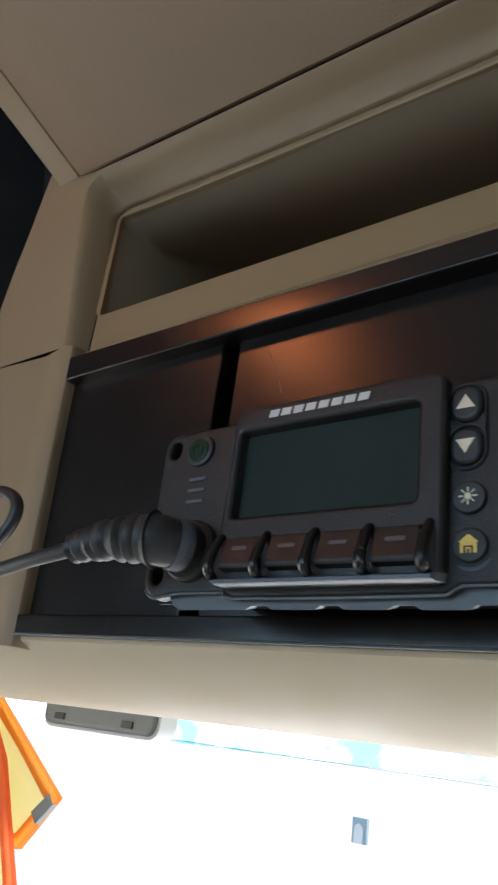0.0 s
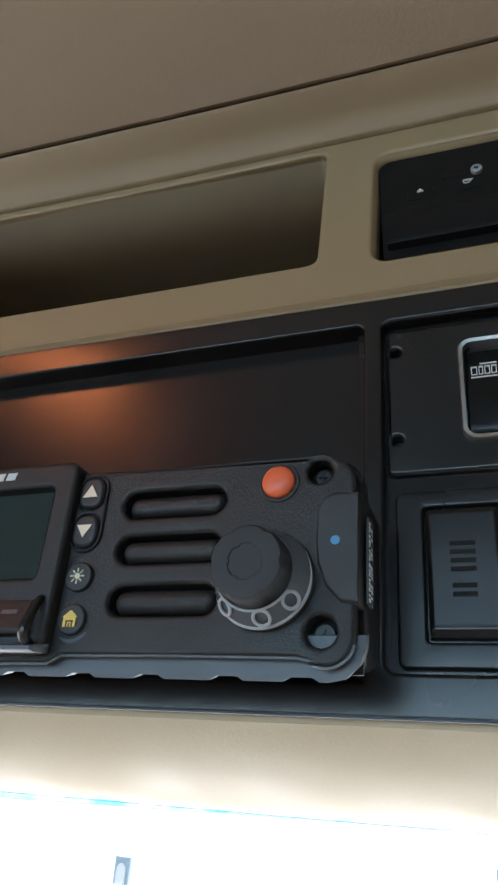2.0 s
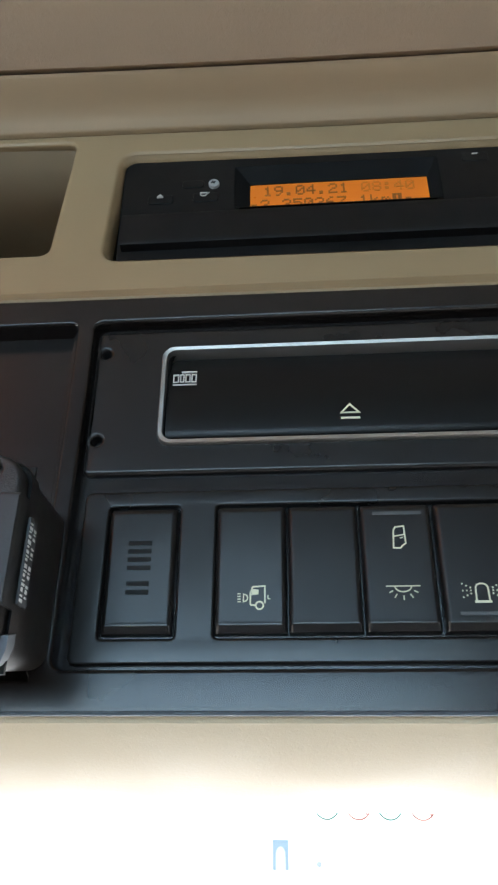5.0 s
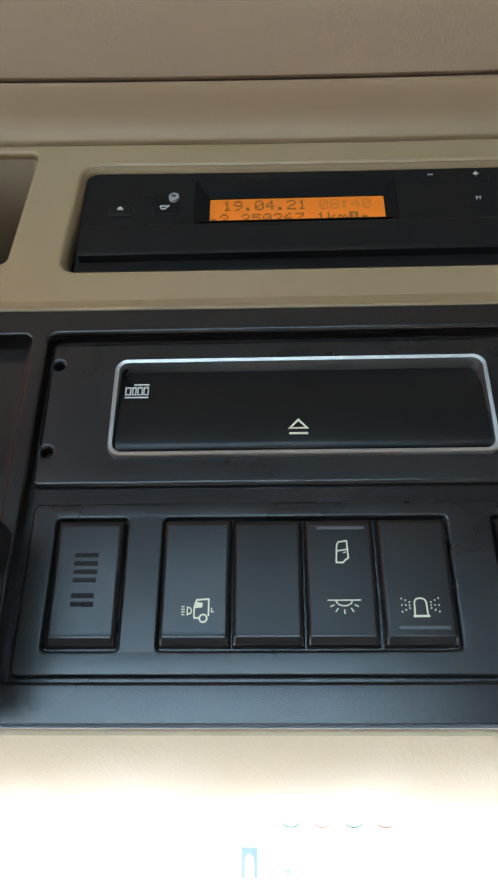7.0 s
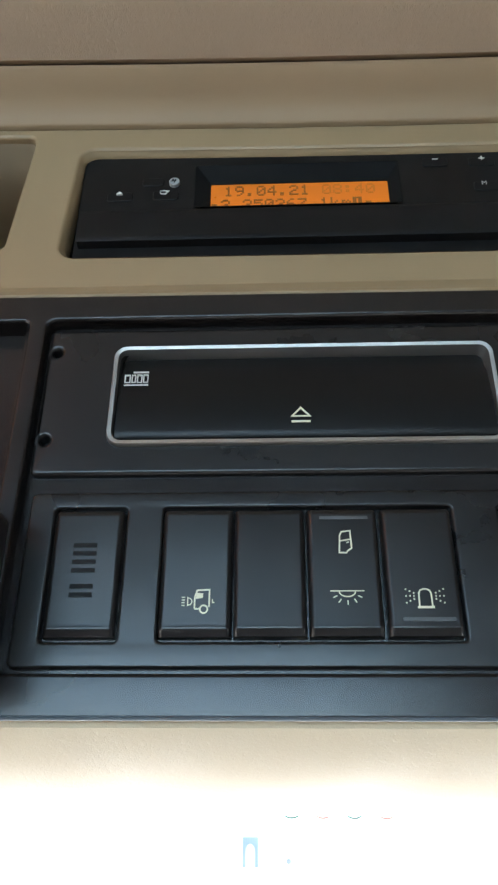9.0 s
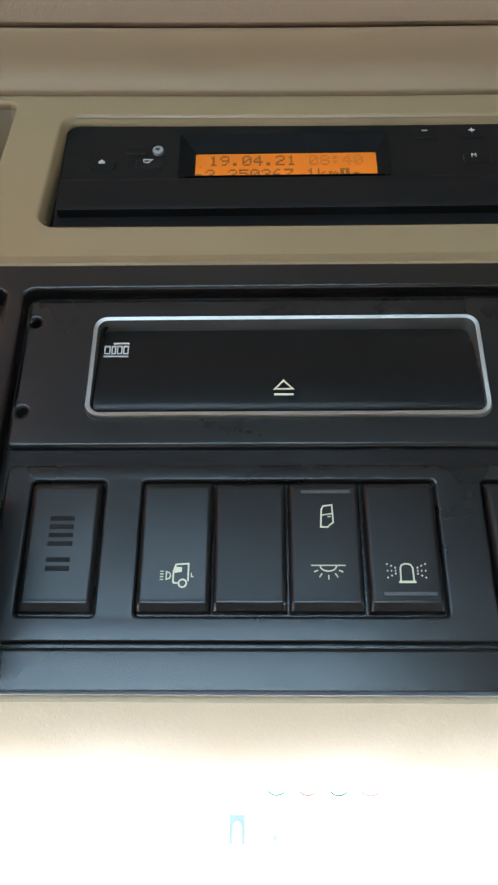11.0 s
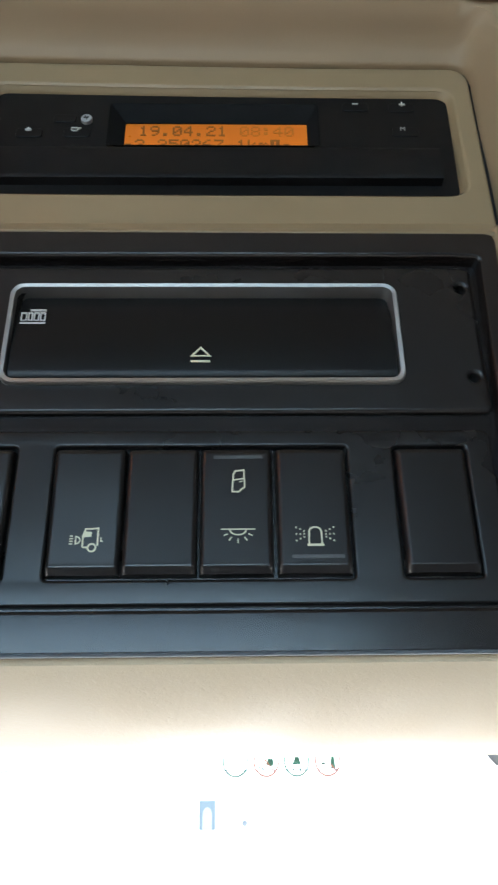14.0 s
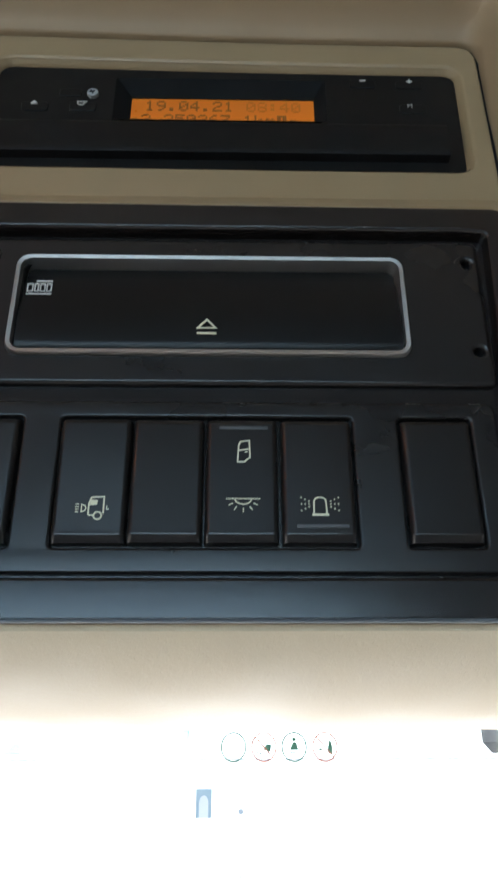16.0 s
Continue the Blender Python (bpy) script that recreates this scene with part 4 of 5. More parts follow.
RH = [(-0.0884, 1.5671, 0.0060, 0.0060, 0.0030), (-0.0871, 1.5295, 0.0070, 0.0070, 0.0035), (-0.2400, 1.5668, 0.0042, 0.0058, 0.0021), (-0.2387, 1.5283, 0.0042, 0.0052, 0.0021)]
bm = bmesh.new()
corner = lambda cx, cz, r, a0: arc(cx, cz, r, a0, a0 + 90, 6)
outline = corner(-0.0868, 1.5640, 0.0070, 0) + [(-0.1530, 1.5720), (-0.2180, 1.5722)] + corner(-0.2396, 1.5672, 0.0048, 90)
outline += corner(-0.2376, 1.5274, 0.0056, 180) + [(-0.2325, 1.5228), (-0.2300, 1.5232), (-0.2136, 1.5232), (-0.2106, 1.5217), (-0.1540, 1.5220), (-0.1506, 1.5239), (-0.0925, 1.5239), (-0.0890, 1.5224)] + corner(-0.0860, 1.5282, 0.0064, 270)
edge_plate(bm, outline, slots + RH, -0.0375, -0.033, 0.0012)
part("front_plate", bm, RADIO, RX)
bm = bmesh.new()
box(bm, -0.2410, -0.0790, -0.032, -0.031, 1.5215, 1.5700)
part("inner_wall", bm, DARK, RX)
for cx, cz, w, h, r in slots:
    bm = bmesh.new()
    block(bm, cx + 0.0002, cz - 0.0001, w - 0.0018, h - 0.0018, 0.0027, -0.0315, -0.0366, 0.0022, 8)
    part("speaker_slot", bm, RADIO, RX)
for cx, cz, w, h, r in RH[:2]:
    bm = bmesh.new()
    disc(bm, cx, cz, w * 0.36, -0.0315, -0.0337, 0.0005, 16)
    stroke(bm, [(cx - 0.001, cz), (cx + 0.001, cz)], 0.0005, -0.0337, -0.0342)
    stroke(bm, [(cx, cz - 0.001), (cx, cz + 0.001)], 0.0005, -0.0337, -0.0342)
    part("mounting_screw", bm, STEEL, RX)

# lower guard with its notches, coloured lighter in place of light from below
bm = bmesh.new()
low = [(-0.2345, 1.5226), (-0.2330, 1.5205), (-0.2305, 1.5194)]
for x in (-0.2040, -0.1835, -0.1645, -0.1460, -0.1280, -0.1088, -0.0917):
    low += [(x - 0.0042, 1.5195), (x - 0.0024, 1.5204), (x + 0.0022, 1.5204), (x + 0.0038, 1.5195)]
low += [(-0.0858, 1.5195), (-0.0822, 1.5202), (-0.0792, 1.5228), (-0.0780, 1.5262), (-0.0780, 1.5290), (-0.2345, 1.5290)]
edge_plate(bm, low, [], -0.0351, -0.031, 0.0001)
for v in bm.verts:
    if v.co.y > -0.033:
        v.co.z += 0.0012
    v.co.y += max(0.0, 1.5236 - v.co.z) * 0.25
part("lower_guard", bm, GUARD, RX, "notched lower guard, coloured lighter in place of light from below")
# thin pale line painted as a highlight on the front plate's lower edge
bm = bmesh.new()
lip = arc(-0.2376, 1.5274, 0.0055, 215, 265, 4) + [(-0.2325, 1.5227), (-0.2300, 1.5231), (-0.2136, 1.5231), (-0.2106, 1.5216), (-0.1540, 1.5219), (-0.1506, 1.5238), (-0.0925, 1.5238), (-0.0890, 1.5223)] + arc(-0.0860, 1.5282, 0.0064, 270, 345, 6)
tube(bm, [(x, -0.0371, z) for x, z in lip], [0.00035] * len(lip), 6, 2)
part("front_lip_glint", bm, GUARD, RX)

# display head
HEAD = (-0.1840, 1.54875, 0.0612, 0.0501, 0.0030)
OPEN = (-0.1858, 1.5543, 0.0520, 0.0250, 0.0012)
bm = bmesh.new()
plate(bm, HEAD, [OPEN], -0.0415, -0.0355, 0.0013)
head = part("display_head", bm, RADIO, RX)
bm = bmesh.new()
shell(bm, [ring(*OPEN, -0.0407, 3), ring(OPEN[0], OPEN[1], OPEN[2] - 0.0006, OPEN[3] - 0.0006, 0.0010, -0.0377, 3)], False, False)
part("bezel", bm, DARK, head)
bm = bmesh.new()
box(bm, -0.2130, -0.1588, -0.0381, -0.0365, 1.5405, 1.5680)
part("screen", bm, SCREEN, head, "unlit dark green display")
for i in range(8):
    bm = bmesh.new()
    x0 = -0.2030 + i * 0.00385
    wdt = 0.0030
    poly(bm, [(x0, 1.5695), (x0 + wdt, 1.5695), (x0 + wdt + 0.0005, 1.5716), (x0 + 0.0005, 1.5716)], -0.0414, -0.0417)
    part("maker_mark", bm, SILVER, head)
for i, x in enumerate((-0.2055, -0.1914, -0.1773, -0.1632)):
    bm = bmesh.new()
    prof = [(-0.04, 1.5362), (-0.0421, 1.5360), (-0.0426, 1.5354), (-0.0445, 1.5289), (-0.0445, 1.5281), (-0.0441, 1.5275), (-0.04, 1.5270)]
    rows = [[bm.verts.new((x + u, y + dy, z)) for y, z in prof] for u, dy in ((-0.0055, 0.0008), (-0.0051, 0.0), (0.0051, 0.0), (0.0055, 0.0008))]
    for a, b in zip(rows, rows[1:]):
        for k in range(len(prof) - 1):
            bm.faces.new((a[k], a[k + 1], b[k + 1], b[k]))
    bm.faces.new(rows[0])
    bm.faces.new(rows[-1])
    k1 = part("soft_key", bm, RADIO, head)
    bm = bmesh.new()
    block(bm, x, 1.5328, 0.0048, 0.0011, 0.0004, 0.001, -0.00012, 0.0001, 2)
    for v in bm.verts:
        v.co.y += -0.0434 - (1.5328 - v.co.z) * 0.29
    part("key_bar", bm, GUARD, k1)
for x in (-0.2127, -0.1985, -0.1844, -0.1702, -0.1560):
    bm = bmesh.new()
    tube(bm, [(x, -0.041, 1.5368), (x, -0.043, 1.5354), (x, -0.0457, 1.5290), (x, -0.0453, 1.5264), (x, -0.0427, 1.5254)], [0.0007, 0.0010, 0.0014, 0.0014, 0.0010], 10, 5)
    part("key_divider", bm, SATIN, head)
# ledge in lighter grey, painting the bright line beneath the keys
bm = bmesh.new()
shell(bm, [[(-0.2135, -0.0385, 1.5262), (-0.1535, -0.0385, 1.5262), (-0.1535, -0.0385, 1.5240), (-0.2110, -0.0385, 1.5240)],
           [(-0.2135, -0.0439, 1.5250), (-0.1537, -0.0439, 1.5250), (-0.1537, -0.0439, 1.5233), (-0.2112, -0.0439, 1.5233)],
           [(-0.2128, -0.0447, 1.5245), (-0.1545, -0.0447, 1.5245), (-0.1545, -0.0447, 1.5237), (-0.2112, -0.0447, 1.5237)]])
part("lower_ledge", bm, GUARD, head)

# function buttons
bm = bmesh.new()
plate(bm, (-0.1496, 1.5600, 0.0094, 0.0220, 0.0046), [(-0.1496, 1.5652, 0.0080, 0.0096, 0.0036), (-0.1496, 1.5548, 0.0080, 0.0096, 0.0036)], -0.0383, -0.0355, 0.0005)
part("button_rim", bm, RADIO, RX)
for z, up in ((1.5653, 1), (1.5548, -1)):
    bm = bmesh.new()
    block(bm, -0.1496, z, 0.0074, 0.0090, 0.0033, -0.0355, -0.039, 0.0012)
    k1 = part("arrow_button", bm, RUBBER, RX)
    bm = bmesh.new()
    poly(bm, [(-0.1496 - 0.0022, z - up * 0.0014), (-0.1496 + 0.0022, z - up * 0.0014), (-0.1496, z + up * 0.0021)], -0.0389, -0.0392)
    part("arrow_mark", bm, CREAM, k1)
for x, z, mat in ((-0.1489, 1.5427, PALE), (-0.1487, 1.5321, AMBER_PRINT)):
    bm = bmesh.new()
    disc(bm, x, z, 0.0038, -0.0355, -0.0389, 0.0008)
    k1 = part("round_button", bm, RUBBER, RX)
    bm = bmesh.new()
    if mat is PALE:
        disc(bm, x, z, 0.0008, -0.0388, -0.0392, 0.0001, 12)
        for i in range(8):
            d = (math.cos(i * math.pi / 4), math.sin(i * math.pi / 4))
            stroke(bm, [(x + 0.0010 * d[0], z + 0.0010 * d[1]), (x + 0.0020 * d[0], z + 0.0020 * d[1])], 0.00032, -0.0388, -0.0392)
        part("sun_mark", bm, mat, k1)
    else:
        poly(bm, [(x - 0.0021, z + 0.0004), (x + 0.0021, z + 0.0004), (x + 0.0002, z + 0.0020), (x - 0.0002, z + 0.0020)], -0.0388, -0.0392)
        stroke(bm, [(x - 0.0014, z - 0.0020), (x - 0.0014, z), (x + 0.0014, z), (x + 0.0014, z - 0.0020)], 0.0007, -0.0388, -0.0392)
        stroke(bm, [(x - 0.0004, z - 0.0020), (x - 0.0004, z - 0.0009), (x + 0.0004, z - 0.0009), (x + 0.0004, z - 0.0020)], 0.0003, -0.0388, -0.0392)
        part("house_mark", bm, mat, k1)
bm = bmesh.new()
tube(bm, [(x, -0.0373, z) for x, z in arc(-0.1487, 1.5321, 0.0050, 225, 335, 8)], [0.0001, 0.0003] + [0.0005] * 5 + [0.0003, 0.0001], 8, 2)
part("button_crescent", bm, GUARD, RX)
# emergency button
bm = bmesh.new()
rings = [[(-0.0983 + r * math.cos(2 * math.pi * i / 28), y, 1.5647 + r * math.sin(2 * math.pi * i / 28)) for i in range(28)] for r, y in ((0.0041, -0.0355), (0.0041, -0.0383), (0.0038, -0.0389), (0.0031, -0.0394), (0.0018, -0.0397), (0.0006, -0.0398))]
shell(bm, rings)
part("emergency_button", bm, RED, RX, "round orange-red push button")
bm = bmesh.new()
rings = [[(-0.0983 + r * math.cos(2 * math.pi * i / 28), y, 1.5647 + r * math.sin(2 * math.pi * i / 28)) for i in range(28)] for r, y in ((0.0054, -0.037), (0.0050, -0.0379), (0.0044, -0.0379), (0.0043, -0.037))]
shell(bm, rings, False, False)
part("button_collar", bm, RADIO, RX)
# power button and status bars
bm = bmesh.new()
disc(bm, -0.2292, 1.5650, 0.0050, -0.0355, -0.0387, 0.0010)
k1 = part("power_button", bm, RUBBER, RX)
bm = bmesh.new()
disc(bm, -0.2292, 1.5650, 0.0036, -0.0385, -0.0392, 0.0004)
lens = part("lens", bm, GREEN, k1, "green power lens")
bm = bmesh.new()
stroke(bm, arc(-0.2292, 1.5650, 0.0019, 120, 420), 0.0003, -0.0391, -0.0394)
stroke(bm, [(-0.2292, 1.5655), (-0.2292, 1.5673)], 0.0003, -0.0391, -0.0394)
part("power_mark", bm, DARK, lens)
for z in (1.5562, 1.5528, 1.5494):
    bm = bmesh.new()
    block(bm, -0.2287, z, 0.0064, 0.0011, 0.0004, -0.0365, -0.0379, 0.0002)
    part("status_bar", bm, GUARD, RX)
# volume knob
KX, KZ = -0.1002, 1.5408


def turned(rows, n=64, lobes=0.0):
    """Rings round the knob's axis from (radius, depth) pairs, with shallow finger dips."""
    out = []
    for r, y in rows:
        loop = []
        for i in range(n):
            a = 2 * math.pi * i / n
            rr_k = r - lobes * max(0.0, math.cos(6 * a) - 0.5) / 0.5
            loop.append((KX + rr_k * math.cos(a), y, KZ + rr_k * math.sin(a)))
        out.append(loop)
    return out


bm = bmesh.new()
shell(bm, turned(((0.0116, -0.036), (0.0116, -0.0381), (0.0112, -0.0387), (0.0100, -0.0389))))
knob = part("volume_knob", bm, RADIO, RX)
bm = bmesh.new()
shell(bm, turned(((0.0088, -0.0385), (0.0087, -0.0425), (0.0085, -0.0495), (0.0083, -0.0505), (0.0078, -0.0511), (0.0060, -0.0513), (0.0041, -0.0512), (0.0039, -0.0510), (0.0037, -0.0510)), 72, 0.0004))
part("grip", bm, KNOB, knob)
bm = bmesh.new()
shell(bm, turned(((0.0112, -0.0385), (0.0114, -0.0395), (0.0112, -0.0405), (0.0104, -0.0421), (0.0094, -0.0441), (0.0089, -0.0453), (0.0086, -0.0453))), False, False)
part("skirt", bm, SMOKE, knob, "smoky glassy skirt of the knob")
# pale tapered arcs paint the glints along the lower rims of skirt and grip
bm = bmesh.new()
tube(bm, [(KX + 0.0113 * math.cos(radians(a)), -0.0399, KZ + 0.0113 * math.sin(radians(a))) for a in range(195, 391, 15)], [0.0001, 0.0002, 0.0003] + [0.0005] * 8 + [0.0003, 0.0002, 0.0001], 8, 3)
part("skirt_glint", bm, CLEAR_GREY, knob, "pale arc painting the glint on the lower skirt rim")
bm = bmesh.new()
tube(bm, [(KX + 0.0090 * math.cos(radians(a)), -0.0452, KZ + 0.0090 * math.sin(radians(a))) for a in range(200, 331, 13)], [0.0001] + [0.0003] * 9 + [0.0001], 6, 3)
part("grip_glint", bm, CLEAR_GREY, knob)
for a in (228, 280, 322):
    bm = bmesh.new()
    ca, sa = math.cos(radians(a)), math.sin(radians(a))
    pts = []
    for k in range(13):
        b = 2 * math.pi * k / 12
        out, along = 0.0102 + 0.0012 * math.cos(b), 0.0018 * math.sin(b)
        pts.append((KX + out * ca - along * sa, -0.0429 + (out - 0.0102) * 1.4 - 0.0004, KZ + out * sa + along * ca))
    tube(bm, pts, [0.0004] * 13, 6, 2)
    part("grip_loop", bm, CLEAR_GREY, knob)
# accessory port cover with blue dot
bm = bmesh.new()
cover = [(-0.0786, 1.5606), (-0.0846, 1.5608), (-0.0868, 1.5598), (-0.0882, 1.5570), (-0.0885, 1.5490), (-0.0879, 1.5436), (-0.0858, 1.5386), (-0.0826, 1.5354), (-0.0786, 1.5348)]
cen = (-0.0815, 1.5475)
shell(bm, [[(cen[0] + (x - cen[0]) * s, y, cen[1] + (z - cen[1]) * s) for x, z in cover] for s, y in ((1.0, -0.0325), (1.0, -0.0383), (0.97, -0.0391), (0.9, -0.0395))])
cov = part("port_cover", bm, RUBBER, RX)
bm = bmesh.new()
disc(bm, -0.0838, 1.5489, 0.0011, -0.0393, -0.0397, 0.0002, 16)
part("blue_dot", bm, BLUE, cov)
# serial label on the flank, its writing as plain bars
bm = bmesh.new()
shell(bm, [[(x, -0.0343, 1.5360), (x, -0.0343, 1.5560), (x, -0.0295, 1.5560), (x, -0.0295, 1.5360)] for x in (-0.0779, -0.07735)])
lab = part("serial_label", bm, SMOKE, RX, "narrow serial label with printed bars")
bm = bmesh.new()
zz = 1.5366
k = 0
while zz < 1.5548:
    hgt = (0.0007, 0.0004, 0.0009, 0.0006, 0.0003)[k % 5]
    box(bm, -0.0774, -0.07725, -0.034, -0.0323 - 0.0003 * (k % 3), zz, zz + hgt)
    if k % 4:
        box(bm, -0.0774, -0.07725, -0.0315, -0.0303 + 0.0002 * (k % 2), zz, zz + hgt)
    zz += hgt + (0.0005, 0.0007, 0.0004)[k % 3]
    k += 1
part("printed_bars", bm, LABEL, lab)

# microphone plug and lead
PLUG = thing("microphone_lead", (-0.2230, -0.039, 1.535), "black ribbed microphone plug and rubber lead", "cable")
bm = bmesh.new()
rings = []
for r, y in ((0.0086, -0.0370), (0.0086, -0.0395), (0.0078, -0.0404), (0.0070, -0.0404), (0.0068, -0.0460)):
    rings.append([(-0.2262 + r * math.cos(2 * math.pi * i / 28), y, 1.5345 + r * math.sin(2 * math.pi * i / 28)) for i in range(28)])
shell(bm, rings)
part("collar", bm, RADIO, PLUG)
bm = bmesh.new()
tube(bm, [(-0.2256, -0.041, 1.5348), (-0.2268, -0.0460, 1.5346), (-0.2290, -0.0500, 1.5345), (-0.2320, -0.0514, 1.5345)], [0.0064, 0.0068, 0.0069, 0.0064], 20, 6)
part("plug_body", bm, RUBBER, PLUG)
bm = bmesh.new()
tube(bm, [(-0.2258, -0.0425, 1.5347), (-0.2263, -0.0441, 1.5346), (-0.2270, -0.0457, 1.5346)], [0.0070, 0.0072, 0.0071], 24, 4)
part("band", bm, GUARD, PLUG, "grey band round the plug")
bm = bmesh.new()
ptsb, radb = [], []
for i in range(19):
    t = i / 18
    ptsb.append((-0.2290 - 0.0262 * t, -0.0500 - 0.0040 * math.sin(min(1.0, 1.6 * t) * math.pi / 2), 1.5345 - 0.0022 * t * t))
    radb.append((0.0074 - 0.0032 * t ** 0.8) * (1.07, 0.98, 0.84, 1.0, 1.05, 0.88)[i % 6])
tube(bm, ptsb, radb, 20, 4)
part("ribbed_boot", bm, RUBBER, PLUG)
bm = bmesh.new()
tube(bm, [(-0.2520, -0.0540, 1.5327), (-0.2645, -0.0542, 1.5309), (-0.2755, -0.054, 1.5295), (-0.289, -0.053, 1.5277), (-0.312, -0.052, 1.5245), (-0.335, -0.051, 1.5270), (-0.340, -0.050, 1.5400), (-0.330, -0.048, 1.5520), (-0.315, -0.046, 1.5580), (-0.3035, -0.045, 1.5535), (-0.3045, -0.045, 1.5440), (-0.316, -0.048, 1.5330), (-0.345, -0.055, 1.515), (-0.39, -0.07, 1.47), (-0.43, -0.09, 1.40)], [0.0023] + [0.0022] * 14, 12, 8)
part("lead", bm, RUBBER, PLUG)

# ---- things by the windscreen ----
STRIP = thing("sun_strip", (-0.75, 0.82, 1.49), "pale blue translucent sun strip across the windscreen top", "sun strip")
bm = bmesh.new()
shell(bm, [[(-1.10, y, 1.4768), (-0.05, y, 1.4928), (-0.05, y, 1.66), (-1.10, y, 1.66)] for y in (0.8205, 0.821)])
part("film", bm, TINT, STRIP).visible_shadow = False
bm = bmesh.new()
tube(bm, [(-1.10, 0.82, 1.4765), (-0.6, 0.82, 1.4840), (-0.05, 0.82, 1.4925)], [0.0006] * 3, 8, 6)
for x, z in ((-1.10, 1.4765), (-0.05, 1.4925)):
    tube(bm, [(x, 0.82, z), (x, 0.84, 1.58), (x, 0.862, 1.68)], [0.0006] * 3, 6, 3)
part("edging", bm, PALEBLUE, STRIP, "thin pale blue edging wire")

SENSOR = thing("sensor_box", (-0.60, 0.30, 1.48), "grey plastic sensor box under the header", "sensor")
bm = bmesh.new()
block(bm, -0.622, 1.4985, 0.150, 0.0290, 0.010, 0.325, 0.30, 0.004)
part("housing", bm, GREYBOX, SENSOR)
bm = bmesh.new()
plate(bm, (-0.622, 1.4978, 0.156, 0.0330, 0.013), [(-0.622, 1.4985, 0.149, 0.0280, 0.010)], 0.303, 0.325, 0.001)
part("rim", bm, PALERIM, SENSOR, "light grey rim")
for x in (-0.672, -0.580):
    bm = bmesh.new()
    block(bm, x, 1.4915, 0.014, 0.006, 0.001, 0.301, 0.2985, 0.0005)
    part("lens", bm, DARKGREY, SENSOR)


def pennant(at, shape, braid, cap, label):
    """A hanging cloth tongue with a braided edge; shape: its outline round the hanging point."""
    ob = thing("pennant", at, label, "pennant", "pennants hung in the windscreen")
    pts = [(at[0] + x, at[2] + z) for x, z in shape]
    bm = bmesh.new()
    poly(bm, pts, at[1] + 0.0006, at[1] - 0.0006)
    for v in bm.verts:
        v.co.y += 0.004 * math.sin((v.co.z - at[2]) * 60)
    part("cloth", bm, PENNANT, ob)
    bm = bmesh.new()
    stroke(bm, pts, 0.012, at[1] + 0.0025, at[1] - 0.0025, True)
    for v in bm.verts:
        v.co.y += 0.004 * math.sin((v.co.z - at[2]) * 60)
    part("braid", bm, braid, ob)
    if cap:
        bm = bmesh.new()
        a, b = Vector(pts[3]), Vector(pts[4])
        stroke(bm, [a, a + (b - a) * 0.45], 0.013, at[1] + 0.003, at[1] - 0.003)
        for v in bm.verts:
            v.co.y += 0.004 * math.sin((v.co.z - at[2]) * 60)
        part("end_cap", bm, GREYBOX, ob, "dark grey end piece")
    bm = bmesh.new()
    tube(bm, [(at[0], at[1], at[2]), (at[0] - 0.004, at[1], 1.60), (at[0] - 0.004, at[1], 1.635)], [0.0012] * 3, 6, 3)
    part("cord", bm, ORANGE, ob)
    return ob


pennant((-0.827, 0.30, 1.530), [(-0.02, 0.0), (0.02, -0.010), (0.108, -0.070), (0.172, -0.108), (0.138, -0.148), (0.02, -0.16), (-0.06, -0.10)], ORANGE, True, "pale yellow cloth pennant with orange braid edge")
pennant((-0.791, 0.275, 1.520), [(-0.04, 0.0), (0.01, -0.005), (0.075, -0.075), (0.130, -0.165), (0.118, -0.20), (-0.04, -0.23), (-0.09, -0.12)], ORANGE2, False, "longer pale cloth pennant with orange-red braid edge")

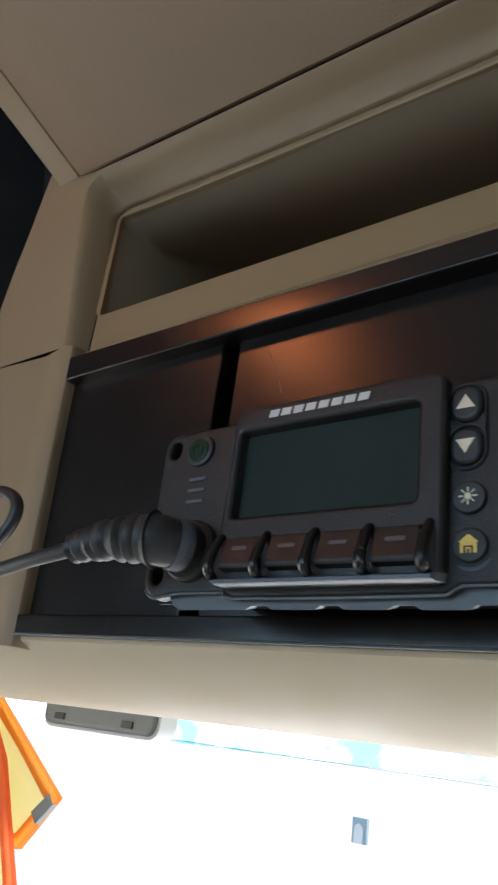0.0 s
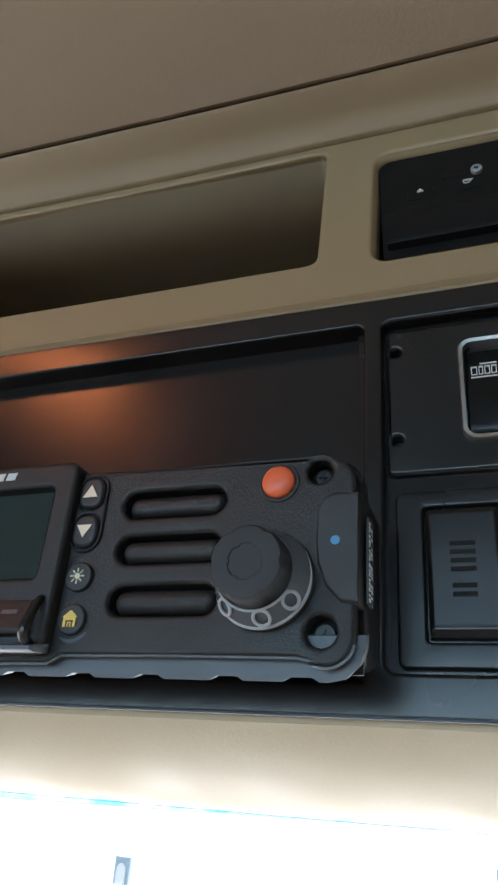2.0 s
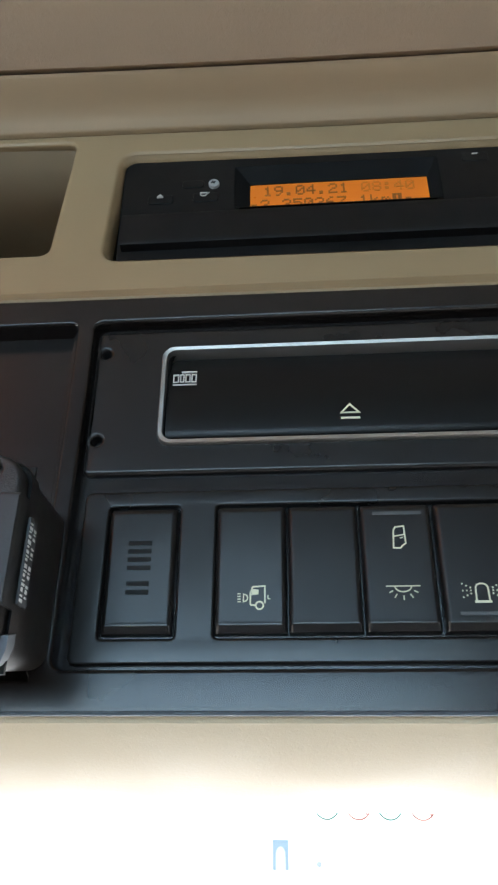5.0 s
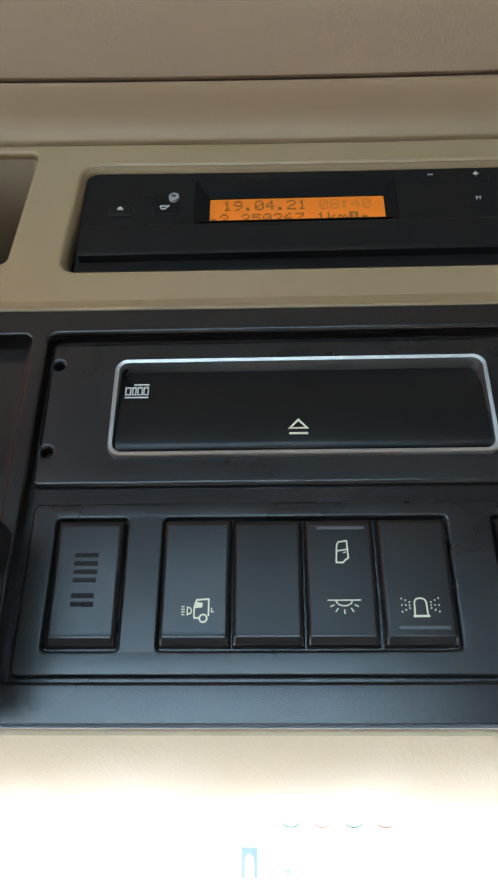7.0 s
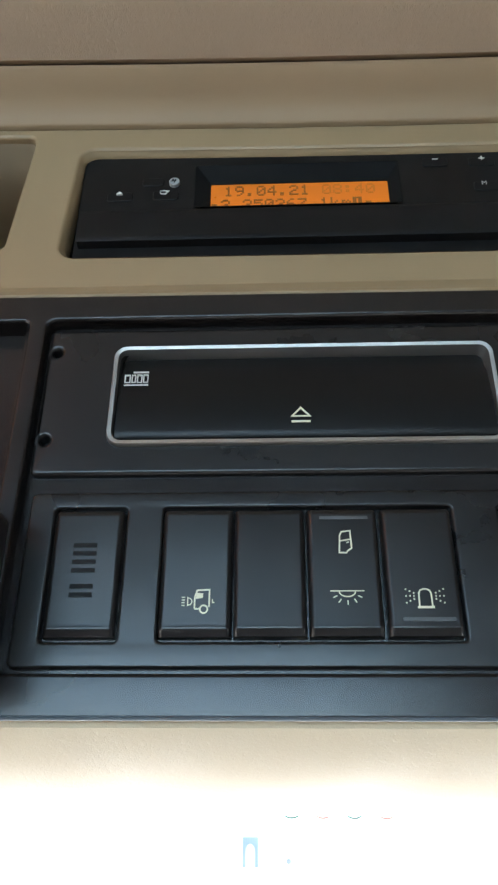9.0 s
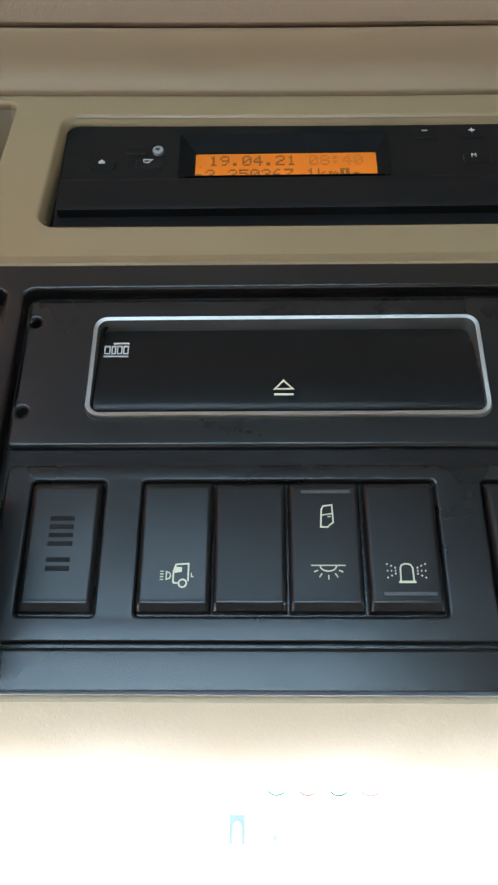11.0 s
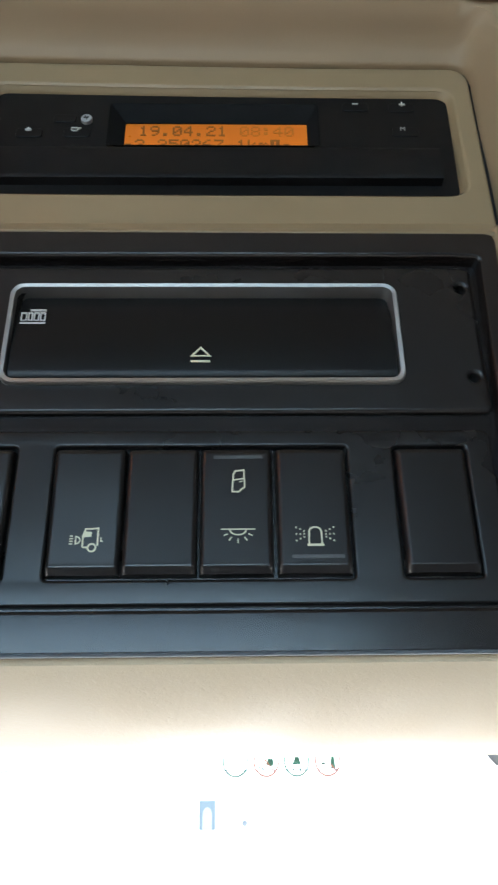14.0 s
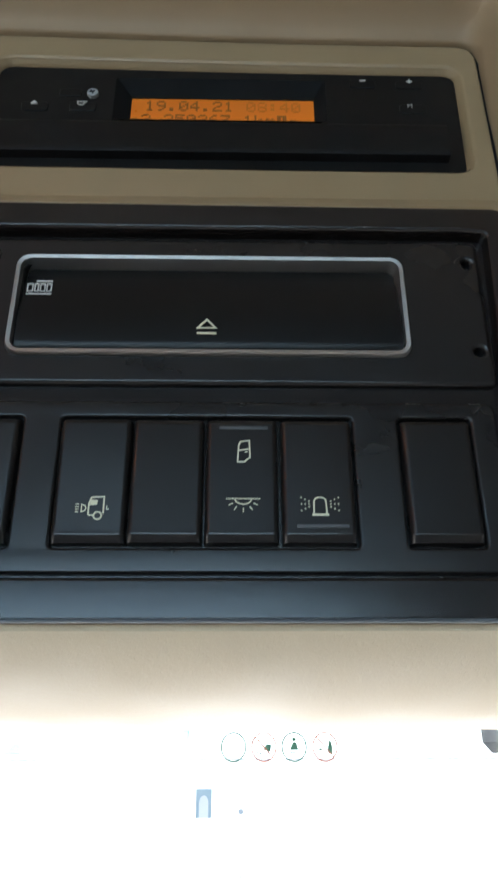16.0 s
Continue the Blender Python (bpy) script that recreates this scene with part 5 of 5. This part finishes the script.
for i, (x, ink) in enumerate(((0.0089, GREENINK), (0.0461, REDINK), (0.0831, GREENINK), (0.1210, REDINK))):
    z = 1.4975
    xs_ = 0.010 + (x - 0.010) * 1.115
    zs_ = 1.4868 + (z - 1.4885) * 1.115
    ob = thing("sticker", (xs_, 0.875, zs_), ("round white windscreen sticker with green rim", "round windscreen sticker with red rim and bar")[ink is REDINK], "sticker", "row of round stickers on the windscreen")
    bm = bmesh.new()
    stroke(bm, [(xs_ + 0.0166 * math.cos(radians(a)), zs_ + 0.018 * math.sin(radians(a))) for a in range(0, 360, 10)], 0.0019, 0.8750, 0.8746, True)
    part("rim", bm, ink, ob)
    bm = bmesh.new()
    if i == 1:
        poly(bm, [(xs_ - 0.001, zs_ - 0.004), (xs_ + 0.009, zs_ - 0.006), (xs_ + 0.010, zs_ + 0.003), (xs_ + 0.003, zs_ + 0.004)], 0.8750, 0.8747)
        stroke(bm, [(xs_ - 0.004, zs_ + 0.012), (xs_ + 0.004, zs_ + 0.009)], 0.0012, 0.8750, 0.8747)
        stroke(bm, [(xs_ - 0.012, zs_ - 0.006), (xs_ - 0.003, zs_ - 0.009)], 0.0016, 0.8750, 0.8747)
    elif i == 2:
        poly(bm, [(xs_ - 0.006, zs_ - 0.004), (xs_ + 0.006, zs_ - 0.004), (xs_ + 0.003, zs_ + 0.006), (xs_ - 0.002, zs_ + 0.006)], 0.8750, 0.8747)
        disc(bm, xs_, zs_ + 0.0095, 0.0028, 0.8750, 0.8747, 0.0001, 12)
        stroke(bm, [(xs_ - 0.005, zs_ - 0.012), (xs_ - 0.004, zs_ - 0.007), (xs_ + 0.004, zs_ - 0.007), (xs_ + 0.005, zs_ - 0.012)], 0.0014, 0.8750, 0.8747)
    elif i == 3:
        for a in (40, 90, 140, 190, -10):
            stroke(bm, [(xs_ - 0.006, zs_ - 0.004), (xs_ - 0.006 + 0.005 * math.cos(radians(a)), zs_ - 0.004 + 0.005 * math.sin(radians(a)))], 0.0013, 0.8750, 0.8747)
        poly(bm, [(xs_ + 0.004, zs_ - 0.009), (xs_ + 0.010, zs_ - 0.009), (xs_ + 0.010, zs_), (xs_ + 0.0078, zs_ + 0.009), (xs_ + 0.0062, zs_ + 0.009), (xs_ + 0.004, zs_)], 0.8750, 0.8747)
    else:
        stroke(bm, [(xs_ - 0.006, zs_ - 0.002), (xs_ + 0.004, zs_ - 0.004)], 0.0006, 0.8750, 0.8747)
    part("picture", bm, GREENINK if i else GREYPRINT, ob)
    if ink is REDINK:
        bm = bmesh.new()
        stroke(bm, [(xs_ - 0.0115, zs_ + 0.0125), (xs_ + 0.0115, zs_ - 0.0125)], 0.0018, 0.8748, 0.8744)
        part("bar", bm, REDINK, ob)

MIRROR = thing("front_mirror", (0.40, 0.98, 1.52), "dark grey front mirror arm outside the windscreen", "mirror")
bm = bmesh.new()
shell(bm, [[(0.392, y, 1.503), (0.405, y, 1.488), (0.406, y, 1.70), (0.392, y, 1.70)] for y in (0.90, 1.00)])
part("housing", bm, DARKGREY, MIRROR)


def board(x, y, z0, w, h, label):
    """A board on a post in the yard."""
    ob = thing("notice_board", (x, y, -1.3), label, "sign", "boards in the yard")
    bm = bmesh.new()
    box(bm, x - w / 2, x + w / 2, y, y + 0.04, z0, z0 + h)
    part("panel", bm, SIGNBLUE, ob)
    bm = bmesh.new()
    pts = [(x - w * 0.3, z0 + 0.002)] + [(x + w * 0.3 * math.cos(radians(a)), z0 + h * 0.5 + h * 0.28 * math.sin(radians(a))) for a in range(180, -1, -20)] + [(x + w * 0.3, z0 + 0.002)]
    poly(bm, pts, y - 0.003, y - 0.018)
    part("arch", bm, SIGNWHITE, ob)
    bm = bmesh.new()
    tube(bm, [(x, y + 0.06, -1.3), (x, y + 0.06, -0.9), (x, y + 0.06, z0 + h * 0.9)], [0.015] * 3, 6, 2)
    part("post", bm, SIGNWHITE, ob)
    return ob


board(-0.735, 20.0, 0.02, 0.40, 0.66, "small pale blue board with white arch on a post")
board(-3.33, 6.0, 0.852, 0.14, 0.20, "small pale blue board far across the yard")
DOT = thing("yard_marker", (0.212, 20.0, -1.3), "tiny grey round marker on a white post", "marker")
bm = bmesh.new()
disc(bm, 0.212, 0.16, 0.065, 20.03, 20.0, 0.008, 16)
part("disc", bm, PALERIM, DOT)
bm = bmesh.new()
tube(bm, [(0.212, 20.06, -1.3), (0.212, 20.06, -0.6), (0.212, 20.06, 0.13)], [0.012] * 3, 8, 2)
part("post", bm, SIGNWHITE, DOT)

# warm reading lamp on the roof, whose sheen lies on the black plastic
LX, LY, LZ = -0.610, -0.505, 2.02
LAMP = thing("reading_lamp", (LX, LY, LZ), "warm glowing cab reading lamp on the roof", "lamp")
bm = bmesh.new()
shell(bm, [[(LX + r * math.cos(2 * math.pi * i / 24), LY + r * math.sin(2 * math.pi * i / 24), z) for i in range(24)] for r, z in ((0.03, 2.152), (0.03, LZ + 0.05), (0.06, LZ + 0.03), (0.06, LZ + 0.01), (0.05, LZ + 0.002))])
part("base", bm, FABRIC, LAMP)
bm = bmesh.new()
shell(bm, [[(LX + r * math.cos(2 * math.pi * i / 24), LY + r * math.sin(2 * math.pi * i / 24), z) for i in range(24)] for r, z in ((0.048, LZ + 0.003), (0.044, LZ - 0.012), (0.022, LZ - 0.022))])
part("lens", bm, LAMP_LENS, LAMP)
